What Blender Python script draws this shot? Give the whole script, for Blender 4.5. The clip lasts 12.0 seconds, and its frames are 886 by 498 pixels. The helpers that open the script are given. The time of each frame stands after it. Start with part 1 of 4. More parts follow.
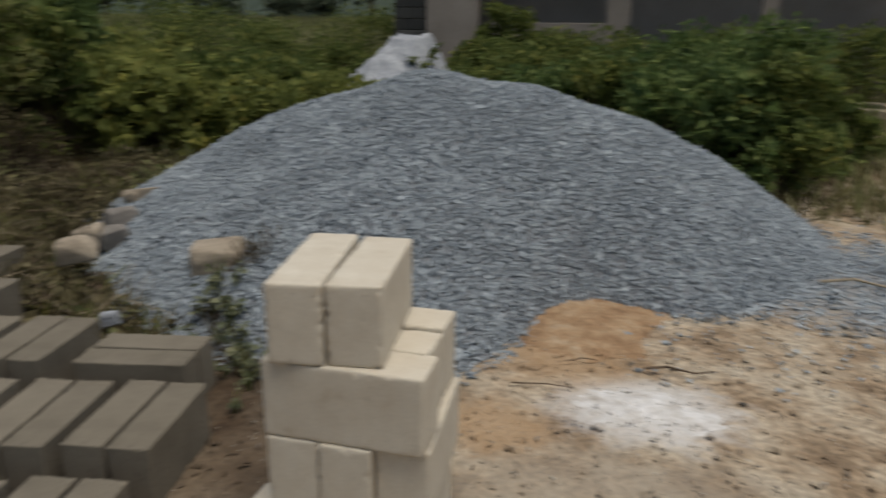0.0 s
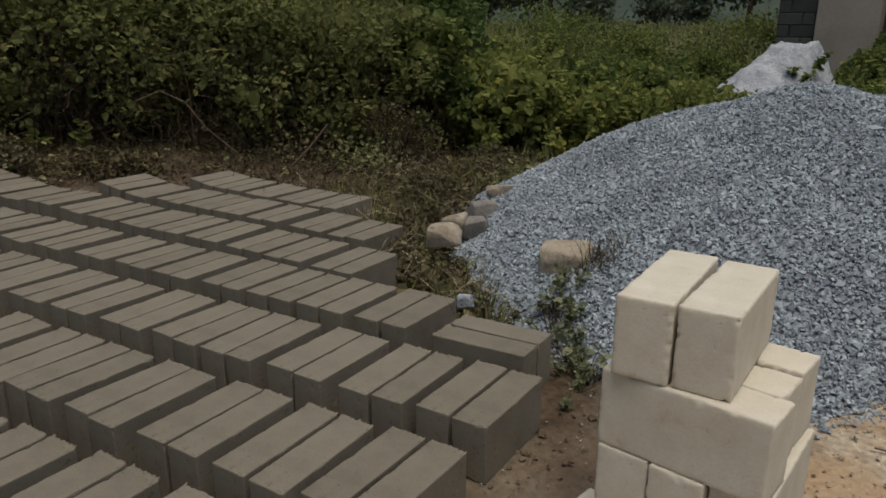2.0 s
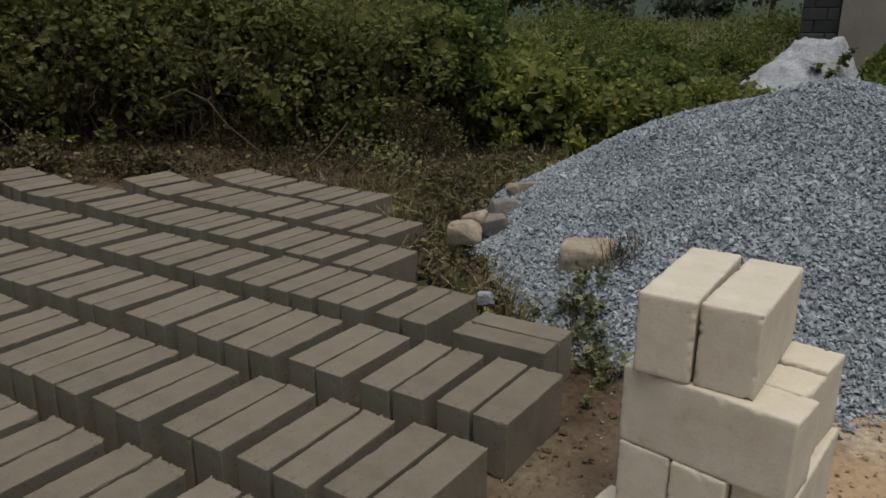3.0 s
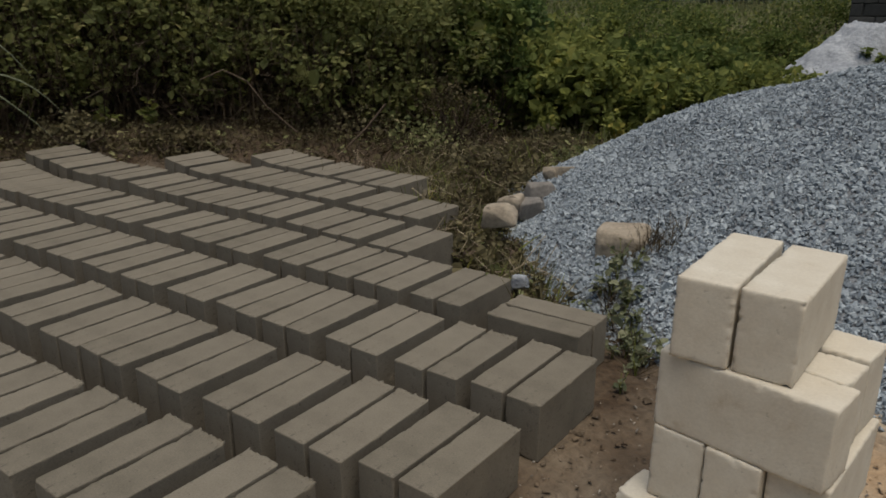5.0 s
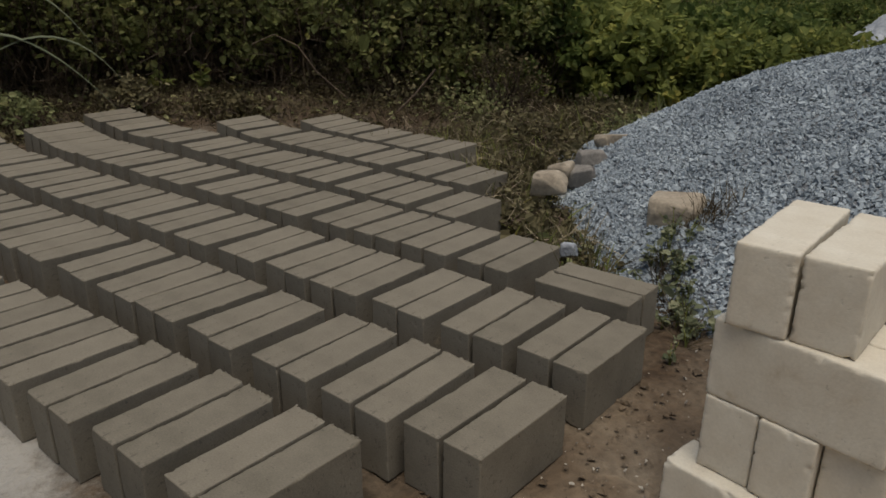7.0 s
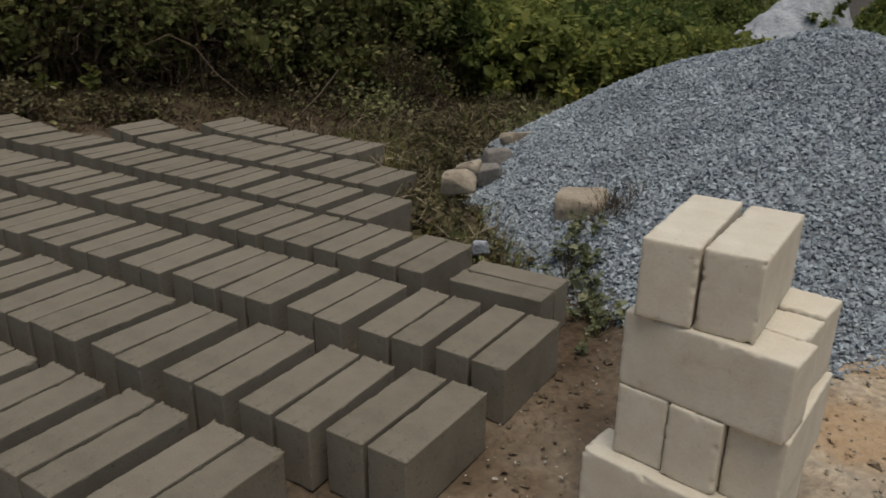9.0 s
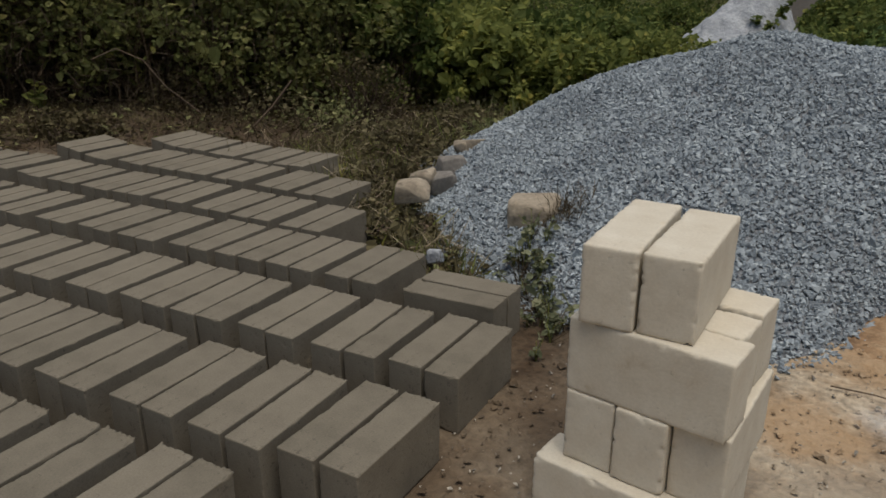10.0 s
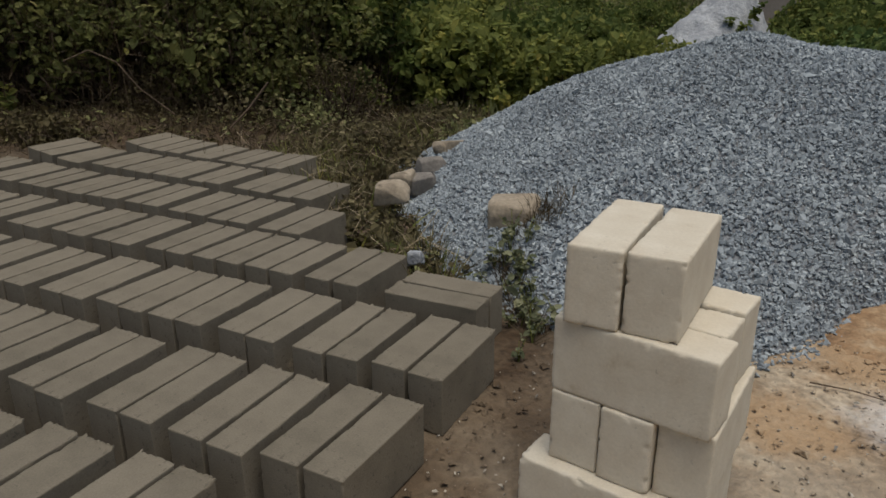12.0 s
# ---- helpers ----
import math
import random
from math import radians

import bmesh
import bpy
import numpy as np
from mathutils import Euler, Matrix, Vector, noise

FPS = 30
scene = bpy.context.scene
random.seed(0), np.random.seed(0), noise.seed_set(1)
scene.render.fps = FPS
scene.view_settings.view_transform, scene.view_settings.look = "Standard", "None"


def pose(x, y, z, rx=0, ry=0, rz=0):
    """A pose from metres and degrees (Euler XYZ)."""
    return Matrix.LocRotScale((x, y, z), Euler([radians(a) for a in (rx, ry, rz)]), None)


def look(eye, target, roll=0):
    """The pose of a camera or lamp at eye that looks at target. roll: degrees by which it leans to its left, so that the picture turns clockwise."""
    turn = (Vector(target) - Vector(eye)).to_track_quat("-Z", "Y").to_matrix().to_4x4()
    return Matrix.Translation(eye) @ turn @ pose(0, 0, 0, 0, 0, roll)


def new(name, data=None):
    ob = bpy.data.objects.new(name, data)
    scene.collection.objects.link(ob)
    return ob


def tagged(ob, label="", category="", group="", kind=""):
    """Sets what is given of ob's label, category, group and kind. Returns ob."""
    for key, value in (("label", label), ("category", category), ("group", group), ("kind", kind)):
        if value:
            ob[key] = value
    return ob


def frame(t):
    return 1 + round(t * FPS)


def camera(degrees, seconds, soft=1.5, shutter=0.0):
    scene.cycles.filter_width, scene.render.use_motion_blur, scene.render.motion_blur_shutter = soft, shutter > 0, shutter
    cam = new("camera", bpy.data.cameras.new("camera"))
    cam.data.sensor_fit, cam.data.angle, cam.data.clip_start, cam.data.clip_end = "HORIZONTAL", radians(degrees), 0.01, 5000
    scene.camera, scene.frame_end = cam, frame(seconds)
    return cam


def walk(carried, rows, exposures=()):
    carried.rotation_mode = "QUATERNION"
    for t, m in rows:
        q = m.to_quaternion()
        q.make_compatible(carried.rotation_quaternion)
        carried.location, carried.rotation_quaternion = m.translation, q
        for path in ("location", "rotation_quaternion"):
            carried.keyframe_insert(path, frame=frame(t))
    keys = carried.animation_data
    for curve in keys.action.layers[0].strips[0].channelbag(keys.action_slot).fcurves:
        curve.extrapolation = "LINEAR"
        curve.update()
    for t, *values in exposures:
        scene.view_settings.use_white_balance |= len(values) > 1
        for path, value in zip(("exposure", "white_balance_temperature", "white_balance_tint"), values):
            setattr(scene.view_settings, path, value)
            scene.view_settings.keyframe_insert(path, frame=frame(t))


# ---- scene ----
cam = camera(62.5, 12.0, soft=1.6, shutter=0.65)
PATH = [
    (0, (0.919, -1.563, 1.509), (0.419, 0.284, 0.929), 0.5),
    (0.2, (0.903, -1.570, 1.521), (0.241, 0.224, 0.935), 0.4),
    (0.5, (0.887, -1.579, 1.53), (-0.024, 0.102, 0.942), 0.3),
    (1, (0.883, -1.587, 1.529), (-0.264, -0.051, 0.96), 0.8),
    (1.5, (0.882, -1.601, 1.534), (-0.373, -0.15, 0.969), 0.5),
    (2, (0.879, -1.605, 1.529), (-0.409, -0.186, 0.957), 0.4),
    (2.5, (0.885, -1.612, 1.529), (-0.422, -0.21, 0.957), 0.3),
    (3, (0.881, -1.622, 1.532), (-0.443, -0.239, 0.953), 0.1),
    (5, (0.882, -1.637, 1.525), (-0.497, -0.329, 0.904), 0.3),
    (5.5, (0.884, -1.644, 1.522), (-0.525, -0.379, 0.879), 0.1),
    (6, (0.887, -1.635, 1.519), (-0.553, -0.42, 0.848), -0.1),
    (6.5, (0.876, -1.625, 1.491), (-0.579, -0.442, 0.796), 0.1),
    (8.5, (0.85, -1.67, 1.506), (-0.465, -0.341, 0.796), 0.7),
    (9, (0.85, -1.65, 1.512), (-0.42, -0.274, 0.81), 0.6),
    (9.5, (0.868, -1.624, 1.526), (-0.365, -0.21, 0.833), 0.2),
    (10, (0.89, -1.612, 1.526), (-0.311, -0.167, 0.841), -0.2),
    (10.5, (0.889, -1.612, 1.523), (-0.288, -0.145, 0.844), -0.3),
    (11, (0.887, -1.602, 1.524), (-0.279, -0.126, 0.844), -0.5),
    (11.5, (0.876, -1.601, 1.518), (-0.281, -0.118, 0.837), -0.3),
    (12, (0.87, -1.614, 1.521), (-0.284, -0.13, 0.84), -0.1),
]
walk(cam, [(t, look(eye, target, roll)) for t, eye, target, roll in PATH])

# ---------- world and light ----------
world = bpy.data.worlds.new("sky")
scene.world = world
world.use_nodes = True
wn = world.node_tree.nodes
sky = wn.new("ShaderNodeTexSky")
sky.sky_type = "NISHITA"
sky.sun_disc = False
sky.sun_elevation, sky.sun_rotation = radians(76), radians(120)
sky.air_density, sky.dust_density = 1.6, 3.0
wn["Background"].inputs["Strength"].default_value = 0.064
world.node_tree.links.new(sky.outputs["Color"], wn["Background"].inputs["Color"])
sun_data = bpy.data.lights.new("sun", "SUN")
sun_data.energy, sun_data.angle, sun_data.color = 2.1, radians(42), (1.0, 0.935, 0.80)
sun = new("sun", sun_data)
sun.matrix_world = look((1.5, -0.85, 7), (0, 0, 0))
scene.view_settings.exposure = 0.09

# ---------- materials ----------


def mat(name, stops, scale=6.0, detail=6.0, rough=0.9, bump=0.3, bump_scale=60.0, bump_dist=0.004, fine=0.25, island=0.0, objrand=0.0, coords="Object", spec=0.3):
    """Noise-driven colour over stops [(pos, rgb)], a finer grain on top, and a bump."""
    m = bpy.data.materials.new(name)
    m.use_nodes = True
    nt = m.node_tree
    n, l = nt.nodes, nt.links
    bsdf = n["Principled BSDF"]
    bsdf.inputs["Roughness"].default_value = rough
    bsdf.inputs["Specular IOR Level"].default_value = spec
    tc = n.new("ShaderNodeTexCoord")
    big = n.new("ShaderNodeTexNoise")
    big.inputs["Scale"].default_value, big.inputs["Detail"].default_value = scale, detail
    big.inputs["Roughness"].default_value = 0.6
    l.new(tc.outputs[coords], big.inputs["Vector"])
    fac = big.outputs["Fac"]
    if island or objrand:
        add = n.new("ShaderNodeMath")
        add.operation = "MULTIPLY_ADD"
        src = n.new("ShaderNodeNewGeometry").outputs["Random Per Island"] if island else n.new("ShaderNodeObjectInfo").outputs["Random"]
        off = n.new("ShaderNodeMath")
        off.operation = "SUBTRACT"
        l.new(src, off.inputs[0])
        off.inputs[1].default_value = 0.5
        l.new(off.outputs[0], add.inputs[0])
        add.inputs[1].default_value = island or objrand
        l.new(fac, add.inputs[2])
        fac = add.outputs[0]
    ramp = n.new("ShaderNodeValToRGB")
    el = ramp.color_ramp.elements
    el[0].position, el[0].color = stops[0][0], (*stops[0][1], 1)
    el[1].position, el[1].color = stops[-1][0], (*stops[-1][1], 1)
    for p, c in stops[1:-1]:
        e = el.new(p)
        e.color = (*c, 1)
    l.new(fac, ramp.inputs["Fac"])
    grain = n.new("ShaderNodeTexNoise")
    grain.inputs["Scale"].default_value, grain.inputs["Detail"].default_value = bump_scale, 5.0
    l.new(tc.outputs[coords], grain.inputs["Vector"])
    mr = n.new("ShaderNodeMapRange")
    mr.inputs["From Min"].default_value, mr.inputs["From Max"].default_value = 0.25, 0.75
    mr.inputs["To Min"].default_value, mr.inputs["To Max"].default_value = 1 - fine, 1 + fine
    l.new(grain.outputs["Fac"], mr.inputs["Value"])
    mul = n.new("ShaderNodeVectorMath")
    mul.operation = "SCALE"
    l.new(ramp.outputs["Color"], mul.inputs[0])
    l.new(mr.outputs["Result"], mul.inputs["Scale"])
    l.new(mul.outputs[0], bsdf.inputs["Base Color"])
    bp = n.new("ShaderNodeBump")
    bp.inputs["Strength"].default_value, bp.inputs["Distance"].default_value = bump, bump_dist
    l.new(grain.outputs["Fac"], bp.inputs["Height"])
    l.new(bp.outputs["Normal"], bsdf.inputs["Normal"])
    m["ramp"] = ramp.name
    return m


def leaf_mat(name, stops, trans=0.35):
    m = mat(name, stops, scale=2.0, rough=0.7, bump=0.1, bump_scale=120, fine=0.2, island=0.7, spec=0.2)
    n, l = m.node_tree.nodes, m.node_tree.links
    bsdf, out = n["Principled BSDF"], n["Material Output"]
    tr = n.new("ShaderNodeBsdfTranslucent")
    mix = n.new("ShaderNodeMixShader")
    mix.inputs["Fac"].default_value = trans
    col = bsdf.inputs["Base Color"].links[0].from_socket
    l.new(col, tr.inputs["Color"])
    l.new(bsdf.outputs[0], mix.inputs[1])
    l.new(tr.outputs[0], mix.inputs[2])
    l.new(mix.outputs[0], out.inputs["Surface"])
    return m


M_WHITE = mat("cream_block", [(0.24, (0.420, 0.341, 0.247)), (0.38, (0.546, 0.485, 0.394)), (0.6, (0.593, 0.539, 0.448)), (0.8, (0.651, 0.598, 0.509))], scale=9, detail=9, rough=0.95, bump=0.35, bump_scale=140, bump_dist=0.0015, fine=0.06, objrand=0.04)
M_DARK = mat("cement_block", [(0.2, (0.118, 0.103, 0.078)), (0.45, (0.167, 0.145, 0.112)), (0.68, (0.203, 0.177, 0.137)), (0.76, (0.370, 0.317, 0.234))], scale=4.5, detail=8, rough=0.95, bump=0.45, bump_scale=160, bump_dist=0.002, fine=0.14, objrand=0.18)
M_GRAVEL = mat("crushed_granite", [(0.10, (0.190, 0.216, 0.242)), (0.5, (0.265, 0.299, 0.330)), (0.9, (0.385, 0.424, 0.454))], scale=1.8, rough=0.85, bump=0.4, bump_scale=150, bump_dist=0.002, fine=0.25, island=0.8)
M_STONE1 = mat("crushed_granite_piece", [(0.10, (0.190, 0.216, 0.242)), (0.5, (0.265, 0.299, 0.330)), (0.9, (0.385, 0.424, 0.454))], scale=1.8, rough=0.85, bump=0.4, bump_scale=150, bump_dist=0.002, fine=0.25, objrand=0.8)
M_BED = mat("gravel_dust", [(0.3, (0.12, 0.13, 0.145)), (0.7, (0.27, 0.285, 0.31))], scale=40, rough=0.95, bump=1.0, bump_scale=70, bump_dist=0.02, fine=0.4)
M_PALE = mat("pale_chippings", [(0.25, (0.22, 0.235, 0.262)), (0.5, (0.34, 0.355, 0.385)), (0.75, (0.44, 0.455, 0.485))], scale=4, rough=0.95, bump=0.8, bump_scale=25, bump_dist=0.03, fine=0.2)
M_ROCK = mat("weathered_rock", [(0.25, (0.17, 0.138, 0.105)), (0.45, (0.30, 0.25, 0.19)), (0.8, (0.43, 0.37, 0.295))], scale=7, rough=0.9, bump=0.6, bump_scale=50, bump_dist=0.006, fine=0.2)
M_ROCKG = mat("grey_rock", [(0.25, (0.12, 0.11, 0.10)), (0.5, (0.22, 0.20, 0.18)), (0.8, (0.33, 0.30, 0.27))], scale=7, rough=0.9, bump=0.6, bump_scale=50, bump_dist=0.006, fine=0.2)
M_PEBBLE = mat("pebble", [(0.15, (0.10, 0.09, 0.08)), (0.5, (0.24, 0.215, 0.185)), (0.85, (0.46, 0.42, 0.36))], scale=3, rough=0.9, bump=0.2, fine=0.2, island=0.9)
M_CLOD = mat("damp_clod", [(0.2, (0.095, 0.072, 0.053)), (0.5, (0.16, 0.122, 0.088)), (0.85, (0.26, 0.20, 0.145))], scale=3, rough=0.95, bump=0.3, fine=0.3, island=0.8)
M_LIME = mat("white_powder", [(0.3, (0.38, 0.34, 0.30)), (0.48, (0.56, 0.54, 0.52)), (0.7, (0.70, 0.69, 0.69))], scale=9, rough=0.95, bump=0.6, bump_scale=60, bump_dist=0.006, fine=0.15)
M_ORANGE = mat("orange_soil", [(0.3, (0.15, 0.092, 0.054)), (0.44, (0.27, 0.168, 0.094)), (0.58, (0.34, 0.232, 0.138)), (0.76, (0.41, 0.335, 0.245))], scale=8, rough=0.95, bump=0.7, bump_scale=45, bump_dist=0.01, fine=0.25)
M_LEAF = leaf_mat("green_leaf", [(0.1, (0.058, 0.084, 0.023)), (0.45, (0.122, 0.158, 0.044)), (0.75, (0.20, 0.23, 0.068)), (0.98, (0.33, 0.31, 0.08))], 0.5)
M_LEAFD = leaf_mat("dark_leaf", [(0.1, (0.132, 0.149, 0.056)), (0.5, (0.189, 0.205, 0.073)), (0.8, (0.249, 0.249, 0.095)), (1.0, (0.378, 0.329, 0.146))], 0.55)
M_LEAFY = leaf_mat("yellow_green_leaf", [(0.1, (0.100, 0.124, 0.036)), (0.5, (0.216, 0.244, 0.070)), (0.8, (0.326, 0.335, 0.097)), (1.0, (0.474, 0.389, 0.105))], 0.55)
M_FIELD = leaf_mat("field_grass", [(0.1, (0.129, 0.146, 0.062)), (0.5, (0.224, 0.235, 0.103)), (0.8, (0.302, 0.297, 0.140)), (1.0, (0.347, 0.314, 0.157))], 0.4)
# Far leaves: haze put into the colour, with lifted darks and little contrast.
M_FAR = leaf_mat("far_leaf_hazed", [(0.1, (0.060, 0.080, 0.056)), (0.5, (0.082, 0.105, 0.070)), (1.0, (0.11, 0.135, 0.085))], 0.4)
M_LEAFW = leaf_mat("weed_leaf", [(0.1, (0.085, 0.10, 0.055)), (0.5, (0.165, 0.18, 0.105)), (0.8, (0.26, 0.265, 0.16)), (1.0, (0.38, 0.35, 0.23))])
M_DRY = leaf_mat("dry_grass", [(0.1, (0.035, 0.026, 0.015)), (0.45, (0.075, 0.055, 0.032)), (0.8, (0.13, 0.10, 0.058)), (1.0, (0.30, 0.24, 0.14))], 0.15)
M_WITHER = leaf_mat("withered_weed", [(0.1, (0.045, 0.036, 0.017)), (0.5, (0.082, 0.066, 0.031)), (0.8, (0.125, 0.104, 0.052)), (1.0, (0.20, 0.17, 0.085))], 0.25)
M_STRAW = leaf_mat("trampled_straw", [(0.1, (0.060, 0.050, 0.026)), (0.45, (0.120, 0.102, 0.052)), (0.8, (0.20, 0.172, 0.092)), (1.0, (0.36, 0.31, 0.18))], 0.3)
M_STALK = leaf_mat("brown_stalk", [(0.1, (0.036, 0.025, 0.016)), (0.5, (0.066, 0.046, 0.030)), (0.85, (0.100, 0.070, 0.045)), (1.0, (0.18, 0.13, 0.08))], 0.2)
M_LEAFG = leaf_mat("deep_green_leaf", [(0.1, (0.055, 0.092, 0.033)), (0.5, (0.119, 0.176, 0.057)), (0.8, (0.193, 0.248, 0.079)), (1.0, (0.297, 0.330, 0.110))], 0.5)
M_TWIG = mat("brown_twig", [(0.3, (0.055, 0.038, 0.026)), (0.7, (0.14, 0.10, 0.07))], scale=9, rough=0.9, fine=0.3, island=0.6)
M_PALETWIG = mat("pale_wood", [(0.3, (0.22, 0.17, 0.11)), (0.7, (0.40, 0.33, 0.23))], scale=9, rough=0.85, fine=0.3)
M_FROND = leaf_mat("grey_green_blade", [(0.2, (0.13, 0.145, 0.085)), (0.6, (0.20, 0.215, 0.135)), (0.9, (0.29, 0.30, 0.20))], 0.2)
M_PLASTER = mat("bare_plaster", [(0.3, (0.26, 0.225, 0.195)), (0.6, (0.34, 0.295, 0.255)), (0.8, (0.40, 0.35, 0.31))], scale=0.8, rough=0.95, bump=0.2, bump_scale=30, fine=0.08)
M_OLDBLOCK = mat("old_blockwork", [(0.3, (0.05, 0.05, 0.048)), (0.6, (0.085, 0.083, 0.078)), (0.8, (0.13, 0.125, 0.115))], scale=1.5, rough=0.95, bump=0.4, bump_scale=30, fine=0.2, objrand=0.5)
# Hillside colour has the distance haze mixed in.
M_HILL = mat("hazed_hillside", [(0.3, (0.026, 0.038, 0.028)), (0.5, (0.038, 0.053, 0.039)), (0.7, (0.052, 0.068, 0.050))], scale=0.05, detail=12, rough=1.0, bump=0.0, bump_scale=0.5, fine=0.3)

# soil: beige sand with orange and dark brown patches, greyer where cement was mixed
M_SOIL = mat("sandy_soil", [(0.30, (0.16, 0.112, 0.072)), (0.42, (0.28, 0.205, 0.135)), (0.52, (0.38, 0.305, 0.22)), (0.70, (0.45, 0.39, 0.305))], scale=3.2, detail=12, rough=0.97, bump=1.0, bump_scale=30, bump_dist=0.02, fine=0.45)


def damp_zone(m, x_from, x_to, tint):
    """Damp trodden brown soil towards -x, with a ragged border."""
    n, l = m.node_tree.nodes, m.node_tree.links
    bsdf = n["Principled BSDF"]
    src = bsdf.inputs["Base Color"].links[0].from_socket
    tc, sep = n.new("ShaderNodeTexCoord"), n.new("ShaderNodeSeparateXYZ")
    l.new(tc.outputs["Object"], sep.inputs[0])
    nz = n.new("ShaderNodeTexNoise")
    nz.inputs["Scale"].default_value, nz.inputs["Detail"].default_value = 0.9, 9.0
    l.new(tc.outputs["Object"], nz.inputs["Vector"])
    add = n.new("ShaderNodeMath")
    add.operation = "MULTIPLY_ADD"
    l.new(nz.outputs["Fac"], add.inputs[0])
    add.inputs[1].default_value = 3.2
    l.new(sep.outputs["X"], add.inputs[2])
    mr = n.new("ShaderNodeMapRange")
    mr.interpolation_type = "SMOOTHSTEP"
    mr.inputs["From Min"].default_value, mr.inputs["From Max"].default_value = x_from + 1.6, x_to + 1.6
    l.new(add.outputs[0], mr.inputs["Value"])
    mix = n.new("ShaderNodeMix")
    mix.data_type, mix.blend_type = "RGBA", "MULTIPLY"
    mix.inputs[0].default_value = 1.0
    tintmix = n.new("ShaderNodeMix")
    tintmix.data_type = "RGBA"
    tintmix.inputs[6].default_value, tintmix.inputs[7].default_value = (*tint, 1), (1, 1, 1, 1)
    l.new(mr.outputs["Result"], tintmix.inputs[0])
    l.new(src, mix.inputs[6])
    l.new(tintmix.outputs[2], mix.inputs[7])
    l.new(mix.outputs[2], bsdf.inputs["Base Color"])



def spill(m, cx, cy, rx, ry, colour, strength):
    """Powder trodden into the soil round a spot, with a ragged fading border."""
    n, l = m.node_tree.nodes, m.node_tree.links
    bsdf = n["Principled BSDF"]
    src = bsdf.inputs["Base Color"].links[0].from_socket
    tc, mp = n.new("ShaderNodeTexCoord"), n.new("ShaderNodeMapping")
    mp.inputs["Location"].default_value = (-cx / rx, -cy / ry, 0)
    mp.inputs["Scale"].default_value = (1 / rx, 1 / ry, 0)
    l.new(tc.outputs["Object"], mp.inputs["Vector"])
    ln = n.new("ShaderNodeVectorMath")
    ln.operation = "LENGTH"
    l.new(mp.outputs[0], ln.inputs[0])
    nz = n.new("ShaderNodeTexNoise")
    nz.inputs["Scale"].default_value, nz.inputs["Detail"].default_value, nz.inputs["Roughness"].default_value = 7.0, 9.0, 0.7
    l.new(tc.outputs["Object"], nz.inputs["Vector"])
    add = n.new("ShaderNodeMath")
    add.operation = "MULTIPLY_ADD"
    l.new(nz.outputs["Fac"], add.inputs[0])
    add.inputs[1].default_value = 1.5
    l.new(ln.outputs["Value"], add.inputs[2])
    mr = n.new("ShaderNodeMapRange")
    mr.interpolation_type = "SMOOTHSTEP"
    mr.inputs["From Min"].default_value, mr.inputs["From Max"].default_value = 1.15, 1.85
    mr.inputs["To Min"].default_value, mr.inputs["To Max"].default_value = strength, 0.0
    l.new(add.outputs[0], mr.inputs["Value"])
    mix = n.new("ShaderNodeMix")
    mix.data_type = "RGBA"
    l.new(mr.outputs["Result"], mix.inputs[0])
    l.new(src, mix.inputs[6])
    mix.inputs[7].default_value = (*colour, 1)
    l.new(mix.outputs[2], bsdf.inputs["Base Color"])


def pits(m, scale, edge, dark, depth):
    """Small open pores: darker specks that are also dents."""
    n, l = m.node_tree.nodes, m.node_tree.links
    bsdf = n["Principled BSDF"]
    src = bsdf.inputs["Base Color"].links[0].from_socket
    old = bsdf.inputs["Normal"].links[0].from_socket
    tc, vo, nz = n.new("ShaderNodeTexCoord"), n.new("ShaderNodeTexNoise"), n.new("ShaderNodeTexNoise")
    vo.inputs["Scale"].default_value, vo.inputs["Detail"].default_value = scale, 3.0
    nz.inputs["Scale"].default_value = 7.0
    l.new(tc.outputs["Object"], vo.inputs["Vector"])
    l.new(tc.outputs["Object"], nz.inputs["Vector"])
    add = n.new("ShaderNodeMath")
    add.operation = "MULTIPLY_ADD"
    l.new(nz.outputs["Fac"], add.inputs[0])
    add.inputs[1].default_value = 0.35
    l.new(vo.outputs["Fac"], add.inputs[2])
    mr = n.new("ShaderNodeMapRange")
    mr.inputs["From Min"].default_value, mr.inputs["From Max"].default_value = edge, edge + 0.09
    mr.inputs["To Min"].default_value, mr.inputs["To Max"].default_value = 1.0, dark
    l.new(add.outputs[0], mr.inputs["Value"])
    mul = n.new("ShaderNodeVectorMath")
    mul.operation = "SCALE"
    l.new(src, mul.inputs[0])
    l.new(mr.outputs["Result"], mul.inputs["Scale"])
    l.new(mul.outputs[0], bsdf.inputs["Base Color"])
    bp = n.new("ShaderNodeBump")
    bp.inputs["Strength"].default_value, bp.inputs["Distance"].default_value = 0.7, depth
    l.new(mr.outputs["Result"], bp.inputs["Height"])
    l.new(old, bp.inputs["Normal"])
    l.new(bp.outputs["Normal"], bsdf.inputs["Normal"])


pits(M_DARK, 60.0, 0.80, 0.74, 0.0030)
pits(M_WHITE, 60.0, 0.86, 0.80, 0.003)

